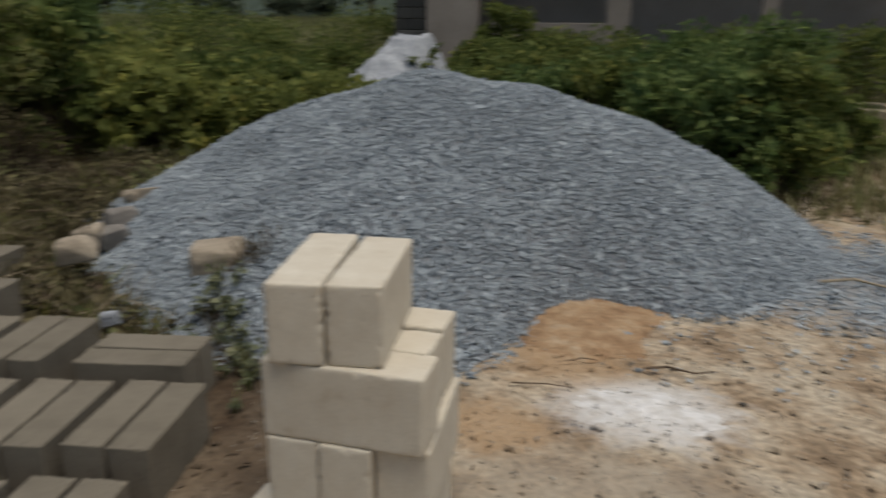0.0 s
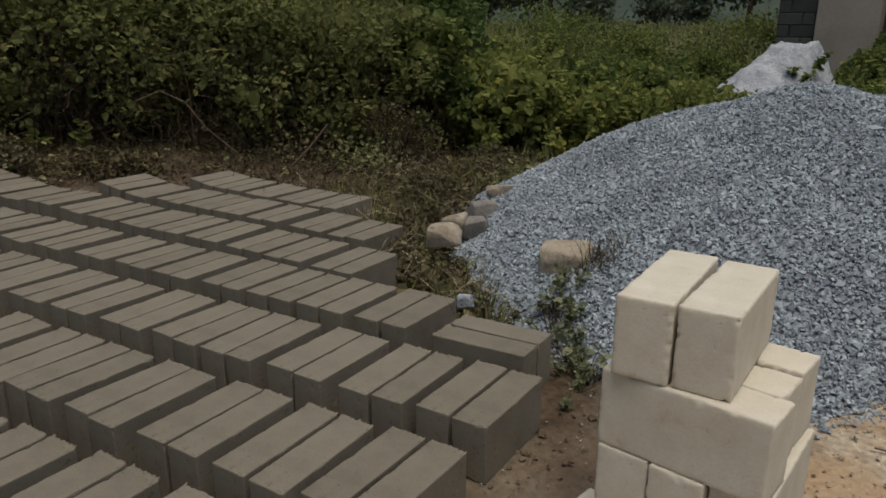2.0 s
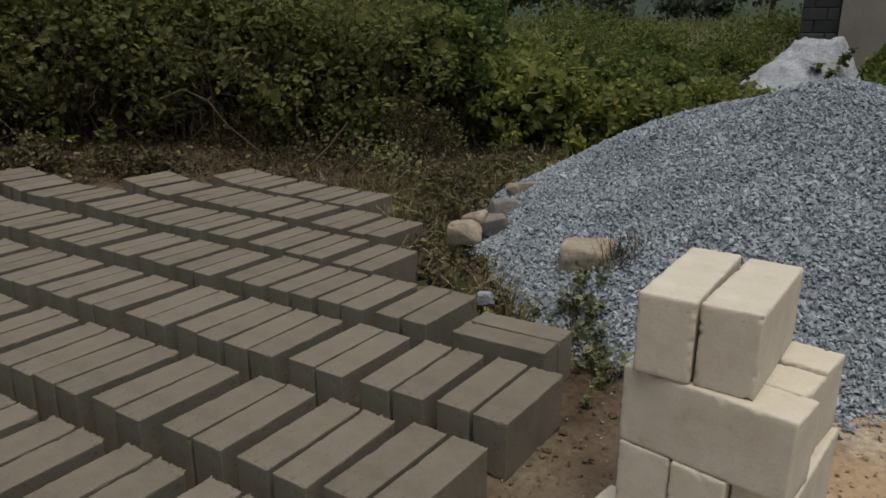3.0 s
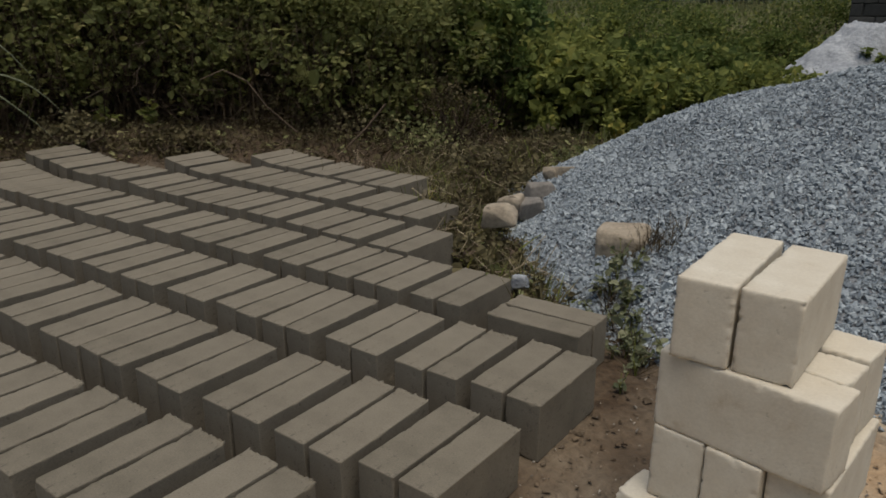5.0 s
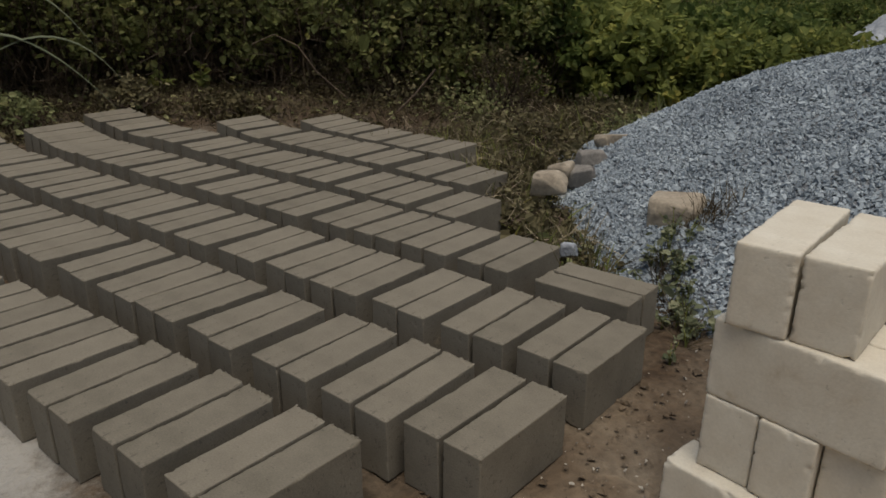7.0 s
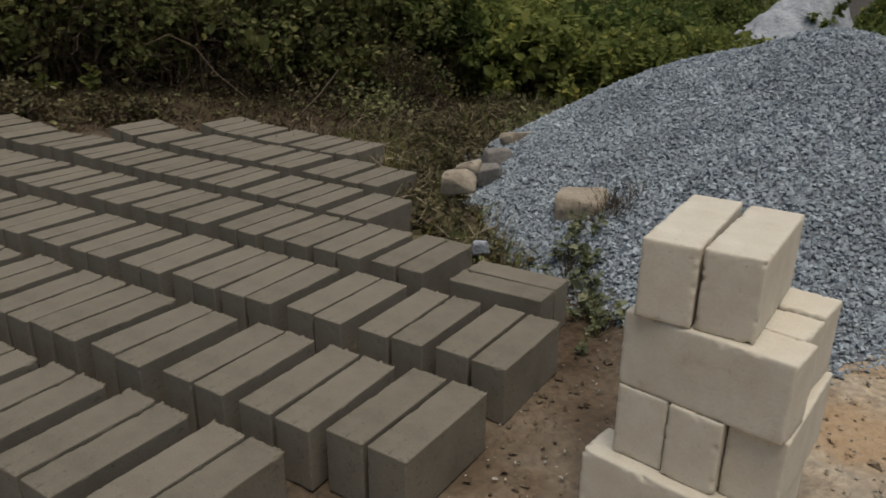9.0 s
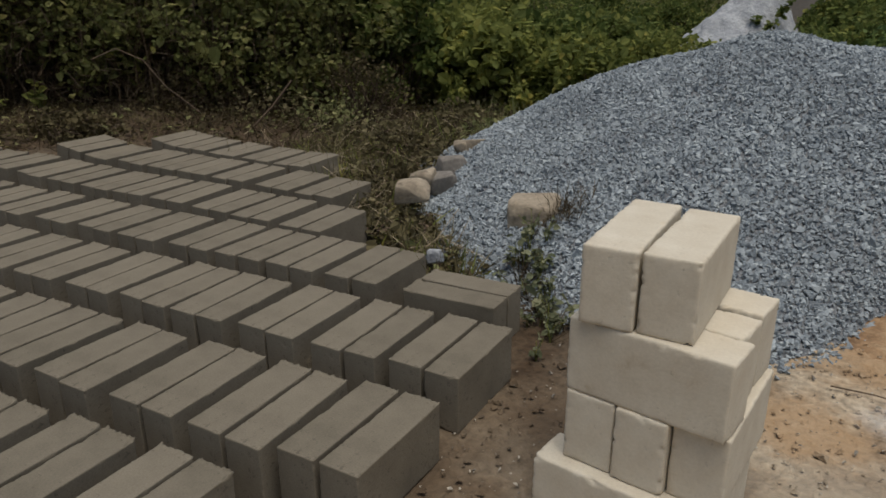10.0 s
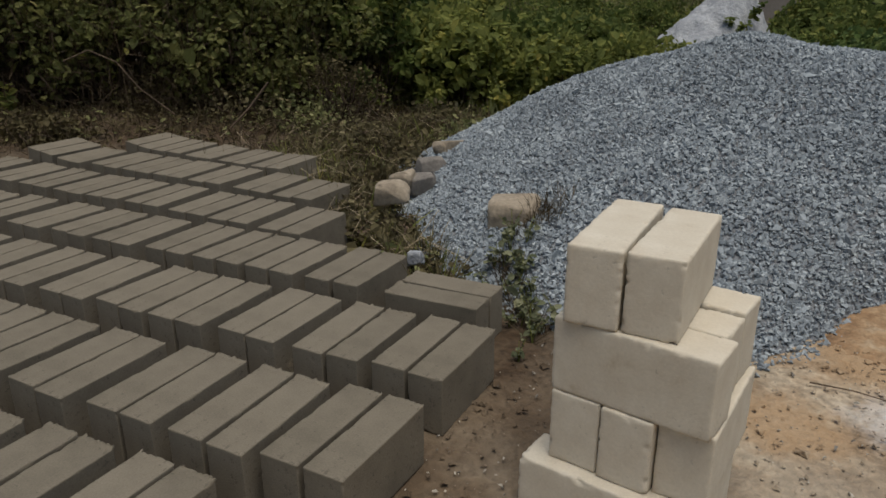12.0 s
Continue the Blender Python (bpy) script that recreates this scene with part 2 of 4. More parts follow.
damp_zone(M_SOIL, -0.60, 0.50, (0.225, 0.20, 0.182))
spill(M_SOIL, 2.6, -1.2, 2.2, 1.4, (0.30, 0.215, 0.14), 0.7)
spill(M_SOIL, -0.3, 0.1, 0.45, 0.8, (0.17, 0.125, 0.085), 0.4)
spill(M_SOIL, 1.02, 1.27, 0.46, 0.34, (0.62, 0.60, 0.58), 0.9)
spill(M_SOIL, 0.95, 0.55, 0.9, 0.5, (0.31, 0.265, 0.21), 0.6)
spill(M_SOIL, -1.75, -1.60, 0.8, 0.45, (0.34, 0.32, 0.29), 0.9)
spill(M_SOIL, 2.5, 3.3, 1.7, 1.0, (0.27, 0.28, 0.29), 0.85)
spill(M_SOIL, 0.44, 0.98, 0.30, 0.26, (0.36, 0.235, 0.13), 0.75)
spill(M_SOIL, 0.66, 1.80, 0.42, 0.5, (0.36, 0.235, 0.13), 0.75)


# ---------- mesh helpers ----------
rng = np.random.default_rng(7)


def bulk(name, verts, faces, material, smooth=False):
    """A mesh from numpy arrays; faces all of one size."""
    verts, faces = np.asarray(verts, np.float32), np.asarray(faces, np.int32)
    me = bpy.data.meshes.new(name)
    k = faces.shape[1]
    me.vertices.add(len(verts))
    me.vertices.foreach_set("co", verts.ravel())
    me.loops.add(faces.size)
    me.loops.foreach_set("vertex_index", faces.ravel())
    me.polygons.add(len(faces))
    me.polygons.foreach_set("loop_start", np.arange(0, faces.size, k, dtype=np.int32))
    me.polygons.foreach_set("loop_total", np.full(len(faces), k, np.int32))
    me.polygons.foreach_set("use_smooth", np.full(len(faces), smooth))
    me.update(calc_edges=True)
    me.validate()
    me.materials.append(material)
    return me


def part(name, me, parent, label=""):
    ob = new(name, me)
    if parent is not None:
        ob.parent = parent
    return tagged(ob, label)


def from_bm(name, bm, material, smooth=False):
    me = bpy.data.meshes.new(name)
    bm.to_mesh(me)
    bm.free()
    me.materials.append(material)
    if smooth:
        for p in me.polygons:
            p.use_smooth = True
    return me


def rot_many(n, r, tilt=None):
    """n random rotation matrices; tilt limits the lean away from upright."""
    a = r.uniform(0, 2 * np.pi, n)
    t = np.arccos(r.uniform(-1, 1, n)) if tilt is None else r.uniform(0, tilt, n)
    b = r.uniform(0, 2 * np.pi, n)
    ca, sa, ct, st, cb, sb = np.cos(a), np.sin(a), np.cos(t), np.sin(t), np.cos(b), np.sin(b)
    z = np.zeros(n)
    o = np.ones(n)
    rz1 = np.array([[ca, -sa, z], [sa, ca, z], [z, z, o]]).transpose(2, 0, 1)
    rx = np.array([[o, z, z], [z, ct, -st], [z, st, ct]]).transpose(2, 0, 1)
    rz2 = np.array([[cb, -sb, z], [sb, cb, z], [z, z, o]]).transpose(2, 0, 1)
    return rz2 @ rx @ rz1


def scatter(template_v, template_f, pos, rot, scl):
    """Copies of a template at every pos; returns verts and faces."""
    n, k = len(pos), len(template_v)
    v = (template_v[None] * scl[:, None, :] if scl.ndim == 2 else template_v[None] * scl[:, None, None])
    v = np.einsum("nij,nkj->nki", rot, v) + pos[:, None, :]
    f = template_f[None] + (np.arange(n) * k)[:, None, None]
    return v.reshape(-1, 3), f.reshape(-1, template_f.shape[1])


def join(chunks):
    vs, fs, o = [], [], 0
    for v, f in chunks:
        vs.append(v)
        fs.append(f + o)
        o += len(v)
    return np.concatenate(vs), np.concatenate(fs)


def chip_stone(seed, squash):
    """An angular chip: the hull of a few random points."""
    r = random.Random(seed)
    bm = bmesh.new()
    for k in range(8):
        d = Vector((r.gauss(0, 1), r.gauss(0, 1), r.gauss(0, 1))).normalized()
        bm.verts.new(d * r.uniform(0.8, 1.25))
    bmesh.ops.convex_hull(bm, input=bm.verts[:])
    bmesh.ops.delete(bm, geom=[v for v in bm.verts if not v.link_faces], context="VERTS")
    bmesh.ops.triangulate(bm, faces=bm.faces[:])
    bm.verts.index_update()
    bm.verts.ensure_lookup_table()
    v = np.array([x.co[:] for x in bm.verts]) * np.array(squash)
    f = np.array([[x.index for x in p.verts] for p in bm.faces])
    bm.free()
    return v, f


LEAF_V = np.array([(0, 0, 0), (-0.36, 0.25, 0.10), (-0.33, 0.65, 0.09), (0, 1, -0.05), (0.33, 0.65, 0.09), (0.36, 0.25, 0.10)])
LEAF_F = np.array([(0, 3, 2, 1), (0, 5, 4, 3)])
BLADE_V = np.array([(-0.5, 0, 0), (0.5, 0, 0), (0.42, 0.1, 0.5), (-0.42, 0.1, 0.5), (0.05, 0.35, 1.0), (-0.05, 0.35, 1.0)])
BLADE_F = np.array([(0, 1, 2, 3), (3, 2, 4, 5)])


def tubes(paths, sides=5):
    """Thin tapered tubes; paths are (points, radius at base, radius at tip)."""
    vs, fs, o = [], [], 0
    for pts, r0, r1 in paths:
        pts = np.asarray(pts, float)
        k = len(pts)
        d = np.gradient(pts, axis=0)
        d /= np.linalg.norm(d, axis=1)[:, None] + 1e-9
        ref = np.array([0.31, 0.17, 0.93]) if abs(d[:, 2]).mean() < 0.8 else np.array([0.93, 0.2, 0.1])
        a = np.cross(d, ref)
        a /= np.linalg.norm(a, axis=1)[:, None] + 1e-9
        b = np.cross(d, a)
        ang = np.arange(sides) / sides * 2 * np.pi
        rad = np.linspace(r0, r1, k)[:, None, None]
        ring = pts[:, None] + rad * (np.cos(ang)[None, :, None] * a[:, None] + np.sin(ang)[None, :, None] * b[:, None])
        vs.append(ring.reshape(-1, 3))
        for i in range(k - 1):
            for j in range(sides):
                j2 = (j + 1) % sides
                fs.append((o + i * sides + j, o + i * sides + j2, o + (i + 1) * sides + j2, o + (i + 1) * sides + j))
        o += k * sides
    return np.concatenate(vs), np.array(fs)


# ---------- ground ----------


def fbm(x, y, s, seed=0.0, octaves=3):
    """Cheap smooth noise for whole arrays, about -1 to 1."""
    v, amp, tot = np.zeros_like(x, dtype=float), 1.0, 0.0
    for o in range(octaves):
        k = s * 2 ** o
        p = seed + o * 1.7
        v += amp * (np.sin(k * x * 1.1 + 1.3 * np.sin(k * y * 0.7 + p) + p) * np.sin(k * y * 0.93 + 1.7 * np.sin(k * x * 0.6 + p * 2) + p * 3))
        tot += amp
        amp *= 0.55
    return v / tot


def gz(x, y):
    """Height of the ground: level round the blocks, a low bank at the far end of the rows, rising gently towards the fields behind."""
    x, y = np.asarray(x, float), np.asarray(y, float)
    d = np.hypot(x + 1, y - 1)
    rise = 0.05 * np.clip(d - 7, 0, 18) + 0.022 * np.clip(d - 25, 0, 400)
    away = np.clip((np.hypot(x + 0.8, y) - 1.6) / 2, 0, 1)
    foot = -5.25 + 0.2 * np.clip(y, -2, 2.5) - 0.6 * np.exp(-((y - 0.35) / 0.4) ** 2)
    bank = 0.12 * np.clip(foot - x, 0, 2.2) * np.exp(-(np.clip(np.abs(y - 0.5) - 2.0, 0, None) / 2.0) ** 2)
    return rise + bank + away * 0.025 * fbm(x, y, 1.1, 2.0)


def spaced(lo, hi, step, far, grow):
    a = list(np.arange(lo, hi, step))
    s, v = step, a[-1]
    while v < far:
        s *= grow
        v += s
        a.append(v)
    s, v = step, a[0]
    while v > -far:
        s *= grow
        v -= s
        a.insert(0, v)
    return np.array(a)


gx, gy = spaced(-3.0, 3.4, 0.03, 420, 1.14), spaced(-2.2, 4.0, 0.03, 420, 1.14)
X, Y = np.meshgrid(gx, gy)
near = np.exp(-((np.clip(np.abs(X - 0.2) - 3.5, 0, None) / 1.5) ** 2 + (np.clip(np.abs(Y - 0.5) - 3, 0, None) / 1.5) ** 2))
Z = gz(X, Y) + near * (0.010 * fbm(X, Y, 6, 1) + 0.010 * np.abs(fbm(X, Y, 23, 5)) - 0.010)
nx, ny = len(gx), len(gy)
idx = np.arange(nx * ny).reshape(ny, nx)
gf = np.stack([idx[:-1, :-1], idx[:-1, 1:], idx[1:, 1:], idx[1:, :-1]], -1).reshape(-1, 4)
ground = new("ground", bulk("ground", np.stack([X, Y, Z], -1).reshape(-1, 3), gf, M_SOIL, True))
tagged(ground, "sandy beige and orange-brown bare soil", "ground", kind="structure")

# ---------- blocks ----------


def block_mesh(name, lx, ly, lz, seed, material, chip=0.006, burr=0.0, step=0.03, lump=0.002):
    """A moulded block with its base at z=0, worn corners and slightly uneven faces; burr: ragged rim left by the mould."""
    def cuts(length):
        k = max(2, round(length / step))
        rims = [0, 0.35 * chip, 0.8 * chip, 1.5 * chip]
        return rims + [length * i / k for i in range(1, k) if 2 * chip < length * i / k < length - 2 * chip] + [length - r for r in reversed(rims)]

    cx, cy, cz = cuts(lx), cuts(ly), cuts(lz)
    nxs, nys, nzs = len(cx) - 1, len(cy) - 1, len(cz) - 1
    bm = bmesh.new()
    seen = {}

    def vert(i, j, k):
        key = (i, j, k)
        if key not in seen:
            seen[key] = bm.verts.new((cx[i] - lx / 2, cy[j] - ly / 2, cz[k]))
        return seen[key]

    for i in range(nxs):
        for j in range(nys):
            bm.faces.new((vert(i, j, 0), vert(i, j + 1, 0), vert(i + 1, j + 1, 0), vert(i + 1, j, 0)))
            bm.faces.new((vert(i, j, nzs), vert(i + 1, j, nzs), vert(i + 1, j + 1, nzs), vert(i, j + 1, nzs)))
    for i in range(nxs):
        for k in range(nzs):
            bm.faces.new((vert(i, 0, k), vert(i + 1, 0, k), vert(i + 1, 0, k + 1), vert(i, 0, k + 1)))
            bm.faces.new((vert(i, nys, k), vert(i, nys, k + 1), vert(i + 1, nys, k + 1), vert(i + 1, nys, k)))
    for j in range(nys):
        for k in range(nzs):
            bm.faces.new((vert(0, j, k), vert(0, j, k + 1), vert(0, j + 1, k + 1), vert(0, j + 1, k)))
            bm.faces.new((vert(nxs, j, k), vert(nxs, j + 1, k), vert(nxs, j + 1, k + 1), vert(nxs, j, k + 1)))
    half = Vector((lx / 2, ly / 2, lz / 2))
    for (i, j, k), v in seen.items():
        p = v.co.copy()
        q = p * 17 + Vector((seed * 3.1, seed * 1.7, seed))
        n = 0.55 + 0.15 * noise.noise(q * 1.5) + 0.35 * noise.noise(q * 4.1) + 0.8 * noise.noise(q * 9.3)
        n2 = max(0.0, noise.noise(q * 3.3 + Vector((9, 4, 2))) - 0.30) * 2.4 + max(0.0, noise.noise(q * 0.9 + Vector((2, 7, 5))) - 0.44) * 2.0
        rad = chip * max(0.12, 0.05 + 0.5 * n + 1.5 * n2)
        c = p - Vector((0, 0, lz / 2))
        core_p = Vector([max(-(h - rad), min(h - rad, a)) for a, h in zip(c, half)])
        d = c - core_p
        if sum(abs(a) > 1e-7 for a in d) >= 2:
            c = core_p + d.normalized() * rad
        v.co = c + Vector((0, 0, lz / 2)) + lump * Vector(noise.noise_vector(p * 6 + Vector((seed, 0, 0)))) + 0.3 * lump * Vector(noise.noise_vector(p * 25 + Vector((0, seed, 0))))
        if burr and k == nzs and nys - j < 4:
            v.co.z += burr * max(0.0, 0.35 * noise.noise(q * 1.4) + 0.9 * noise.noise(q * 7.5) + 0.2)
            v.co.y += burr * (0.4 + 0.3 * noise.noise(q * 1.3) + 1.0 * noise.noise(q * 8.0))
    return from_bm(name, bm, material, True)


# the stack of cream blocks: (long axis, centre x, centre y, course, turn)
STACK = [
    ("x", 0.160, 0.030, 0, 2.0), ("x", 0.200, 0.188, 0, 1.5), ("x", 0.190, 0.345, 0, 0.6),
    ("y", 0.068, 0.225, 1, 2.6), ("y", 0.223, 0.222, 1, 2.0), ("y", 0.366, 0.255, 1, 4.0),
    ("x", 0.222, 0.078, 2, 0.0), ("x", 0.192, 0.229, 2, 0.4), ("x", 0.184, 0.405, 2, 0.8),
    ("y", 0.066, 0.226, 3, 10.0), ("y", 0.228, 0.245, 3, 8.0),
]
for s, (axis, x, y, course, turn) in enumerate(STACK):
    lx, ly = (0.45, 0.15) if axis == "x" else (0.147, 0.475 if course == 3 and x < 0.1 else 0.45)
    b = new("concrete_block", block_mesh("concrete_block", lx, ly, 0.223, s + 1, M_WHITE, 0.018, 0, 0.0080, 0.0016))
    b.matrix_world = pose(x, y, course * 0.224, 0, 0, turn)
    tagged(b, "cream-coloured solid concrete block with chipped edges, in a stack", "block", "stacked cream blocks")

# rows of grey blocks: end corner, slope and curve of the row, how far each pair lies from the row's end, further pairs beyond
ROWS_OF_BLOCKS = [
    (-0.599, -1.111, 0.264, 0.0, (0, 0.362, 0.717, 1.075, 1.385, 1.690), 4),
    (-0.384, -0.460, 0.237, 0.0, (0, 0.330, 0.690, 1.063, 1.415, 1.715, 2.075, 2.460, 2.765, 3.105, 3.470), 6),
    (-0.504, 0.144, 0.238, 0.0, (0, 0.334, 0.701, 1.048, 1.361, 1.700, 2.056, 2.402, 2.762, 3.100, 3.471, 3.816, 4.186, 4.540, 4.873), 4),
    (-1.335, 0.570, 0.228, 0.0, (0, 0.348, 0.665, 1.000, 1.368, 1.710, 2.065, 2.465, 2.820, 3.195, 3.545, 3.850, 4.125, 4.420), 0),
    (-2.110, 0.919, 0.130, -0.015, (0, 0.395, 0.738, 1.135, 1.495, 1.837, 2.185, 2.555, 2.950, 3.310, 3.690, 4.040), 0),
    (-2.586, 1.422, 0.120, -0.022, (0, 0.370, 0.785, 1.155, 1.486, 1.815, 2.190, 2.540), 0),
    (-3.384, 1.879, 0.155, 0.0, (0, 0.365, 0.728, 1.085, 1.435), 0),
]
moulds = [block_mesh("cement_block", 0.140, 0.45, 0.225, 40 + i, M_DARK, 0.0085, 0.012 if i % 2 else 0.007, 0.0085, 0.0010) for i in range(6)]
rb = random.Random(3)


def lay_block(x, y, turn):
    lean = math.degrees(math.atan(float(gz(x - 0.07, y) - gz(x + 0.07, y)) / 0.14))
    m = pose(x, y, float(gz(x, y)) - 0.004, rb.uniform(-0.6, 0.6), lean + rb.uniform(-0.6, 0.6), turn)
    b = new("cement_block", rb.choice(moulds))
    b.matrix_world = m
    tagged(b, "grey-brown sand cement block drying in a row on the ground", "block", "rows of drying blocks")


for x0, y0, s0, c, pairs, further in ROWS_OF_BLOCKS:
    places = list(pairs) + [pairs[-1] + 0.352 * (k + 1) for k in range(further)]
    for along in places:
        turn = 10 + rb.uniform(-1.2, 1.2)
        a = radians(turn)
        dx = -along
        px, py = x0 + dx, y0 + s0 * dx + c * dx * dx + rb.uniform(-0.008, 0.008)
        ux, uy = -math.cos(a), -math.sin(a)
        vx, vy = -math.sin(a), math.cos(a)
        gap = rb.uniform(0.153, 0.160)
        for half in (0.071, 0.071 + gap):
            jit = rb.uniform(-0.006, 0.006)
            lay_block(px + ux * half + vx * (0.225 + jit), py + uy * half + vy * (0.225 + jit), turn + rb.uniform(-0.5, 0.5))
for off in (0.0, 0.155):
    lay_block(-0.985 - 0.18 * off, 0.725 + 0.985 * off, 101 + rb.uniform(-0.6, 0.6))

# ---------- gravel heap ----------
PEAKS = [(-0.72, 4.00, 1.20, 0.525), (-0.05, 4.15, 1.115, 0.58), (0.70, 4.25, 0.89, 0.68), (1.28, 4.42, 0.52, 0.80), (-1.45, 3.75, 0.958, 0.59), (-0.55, 2.62, 0.61, 0.54)]


def heap(x, y):
    h = np.full(np.shape(x), -1.0)
    for px, py, ph, s in PEAKS:
        d = np.sqrt((x - px) ** 2 + (y - py) ** 2 + 0.12)
        h = np.logaddexp(h * 18, (ph - 0.012 - s * (d - 0.346)) * 18) / 18
    h = h - 0.34 * np.exp(-((x - 0.78) / 0.42) ** 2 - ((y - 2.05) / 0.55) ** 2)  # scooped away at the front
    return h + 0.025 * fbm(x, y, 3.2, 4.0)


hx, hy = np.arange(-4.0, 3.4, 0.05), np.arange(0.8, 7.2, 0.05)
HX, HY = np.meshgrid(hx, hy)
HZ = np.maximum(heap(HX, HY), -0.05) + gz(HX, HY) - 0.012
idx = np.arange(HX.size).reshape(HX.shape)
hf = np.stack([idx[:-1, :-1], idx[:-1, 1:], idx[1:, 1:], idx[1:, :-1]], -1).reshape(-1, 4)
hf = hf[(HZ.ravel()[hf] - gz(HX, HY).ravel()[hf]).max(1) > -0.03]
gravel = new("gravel_heap", bulk("gravel_heap", np.stack([HX, HY, HZ], -1).reshape(-1, 3), hf, M_BED, True))
tagged(gravel, "large heap of blue-grey crushed granite gravel on the soil", "gravel heap")

templates = [chip_stone(i, (1, 0.78 + 0.05 * (i % 3), 0.55 + 0.06 * (i % 4))) for i in range(8)]
N = 95000
sx, sy = rng.uniform(-3.9, 3.0, N * 2), rng.uniform(0.9, 5.4, N * 2)
sh = heap(sx, sy)
edge = sh + 0.10 * rng.random(N * 2) ** 2
keep = (edge > 0.03) & (sy < 4.9 + 0.2 * sx)
sx, sy, sh = sx[keep], sy[keep], sh[keep]
sz = np.maximum(sh, 0) + gz(sx, sy)
size = 0.0120 * np.exp(rng.normal(0, 0.36, len(sx)))
nearest = np.argsort(np.hypot(sx + 0.1, sy - 1.5))[:300]
is_near = np.zeros(len(sx), bool)
is_near[nearest] = True
chunks = []
for k, (tv, tf) in enumerate(templates):
    pick = (np.arange(len(sx)) % 8 == k) & ~is_near
    p = np.stack([sx, sy, sz], -1)[pick]
    chunks.append(scatter(tv, tf, p, rot_many(len(p), rng), size[pick]))
v, f = join(chunks)
loose = part("loose_gravel", bulk("loose_gravel", v, f, M_GRAVEL), gravel)
tagged(loose, kind="stuff")
stone_me = [bulk("stone", tv, tf, M_STONE1) for tv, tf in templates]
turns = rot_many(300, rng, 1.0)
for i, k in enumerate(nearest):
    st = part("stone", stone_me[i % 8], gravel)
    st.matrix_world = Matrix.Translation((sx[k], sy[k], sz[k])) @ Matrix(turns[i].tolist()).to_4x4() @ Matrix.Scale(size[k] * 1.05, 4)

# thin apron of scattered gravel over the soil beside the heap
n = 46000
ax, ay = rng.uniform(0.9, 4.6, n), rng.uniform(1.5, 5.3, n)
inside = ay - (2.55 - 0.42 * (ax - 1.08)) + 0.22 * fbm(ax, ay, 2.5, 8)
dens = np.clip(inside / 0.7, 0, 1) ** 1.3 * np.clip((4.75 - 0.15 * (ax - 2) - ay) / 0.5, 0, 1) * (0.6 + 0.4 * fbm(ax, ay, 3.1, 5)) + 0.03
dens *= 1 - 0.9 * np.exp(-(((ax - 2.15) / 0.28) ** 2 + ((ay - 4.15) / 0.30) ** 2))
ok = (rng.random(n) < dens) & (heap(ax, ay) < 0.03)
ax, ay = ax[ok], ay[ok]
p = np.stack([ax, ay, gz(ax, ay) + 0.004], -1)
v, f = scatter(*templates[2], p, rot_many(len(p), rng, 0.6), 0.0105 * np.exp(rng.normal(0, 0.4, len(p))))
apron = new("scattered_gravel", bulk("scattered_gravel", v, f, M_GRAVEL))
tagged(apron, "loose grey gravel strewn thinly over the soil", "gravel", kind="stuff")


def mound(name, cx, cy, rx, ry, h, material, label, category, seed, power=1.4, ragged=0.25):
    """A low spread of loose material with an uneven rim."""
    na, nr = 72, 26
    rows = []
    for i in range(nr + 1):
        r = i / nr
        for j in range(na):
            a = 2 * math.pi * j / na
            rim = 1 + ragged * (noise.noise((math.cos(a) * 1.6, math.sin(a) * 1.6, seed)) + 0.5 * noise.noise((math.cos(a) * 5, math.sin(a) * 5, seed + 3)))
            x, y = cx + rx * r * rim * math.cos(a), cy + ry * r * rim * math.sin(a)
            z = h * (1 - r ** power) + (1 - r) * 0.5 * h * noise.noise((x * 7, y * 7, seed)) + max(0.25 * h, 0.007) * noise.noise((x * 22, y * 22, seed)) + 0.006 * noise.noise((x * 55, y * 55, seed))
            rows.append((x, y, float(gz(x, y)) + z - 0.010 * r))
    v = np.array(rows)
    idx = np.arange((nr + 1) * na).reshape(nr + 1, na)
    nxt = np.roll(idx, -1, 1)
    f = np.stack([idx[:-1], idx[1:], nxt[1:], nxt[:-1]], -1).reshape(-1, 4)
    ob = new(name, bulk(name, v, f, material, True))
    return tagged(ob, label, category)


mound("soil_mound", 0.70, 2.20, 0.42, 0.52, 0.055, M_ORANGE, "low mound of loose orange-brown soil against the gravel", "soil", 2.0)
mound("soil_mound", 2.15, 4.15, 0.26, 0.30, 0.03, M_ORANGE, "thin spread of orange-brown soil beside the gravel", "soil", 6.0, 1.4, 0.5)
mound("powder_spill", 1.00, 1.28, 0.30, 0.20, 0.013, M_LIME, "spilled white cement powder spread on the soil", "powder", 4.0, 1.6, 0.4)

# ---------- boulders ----------


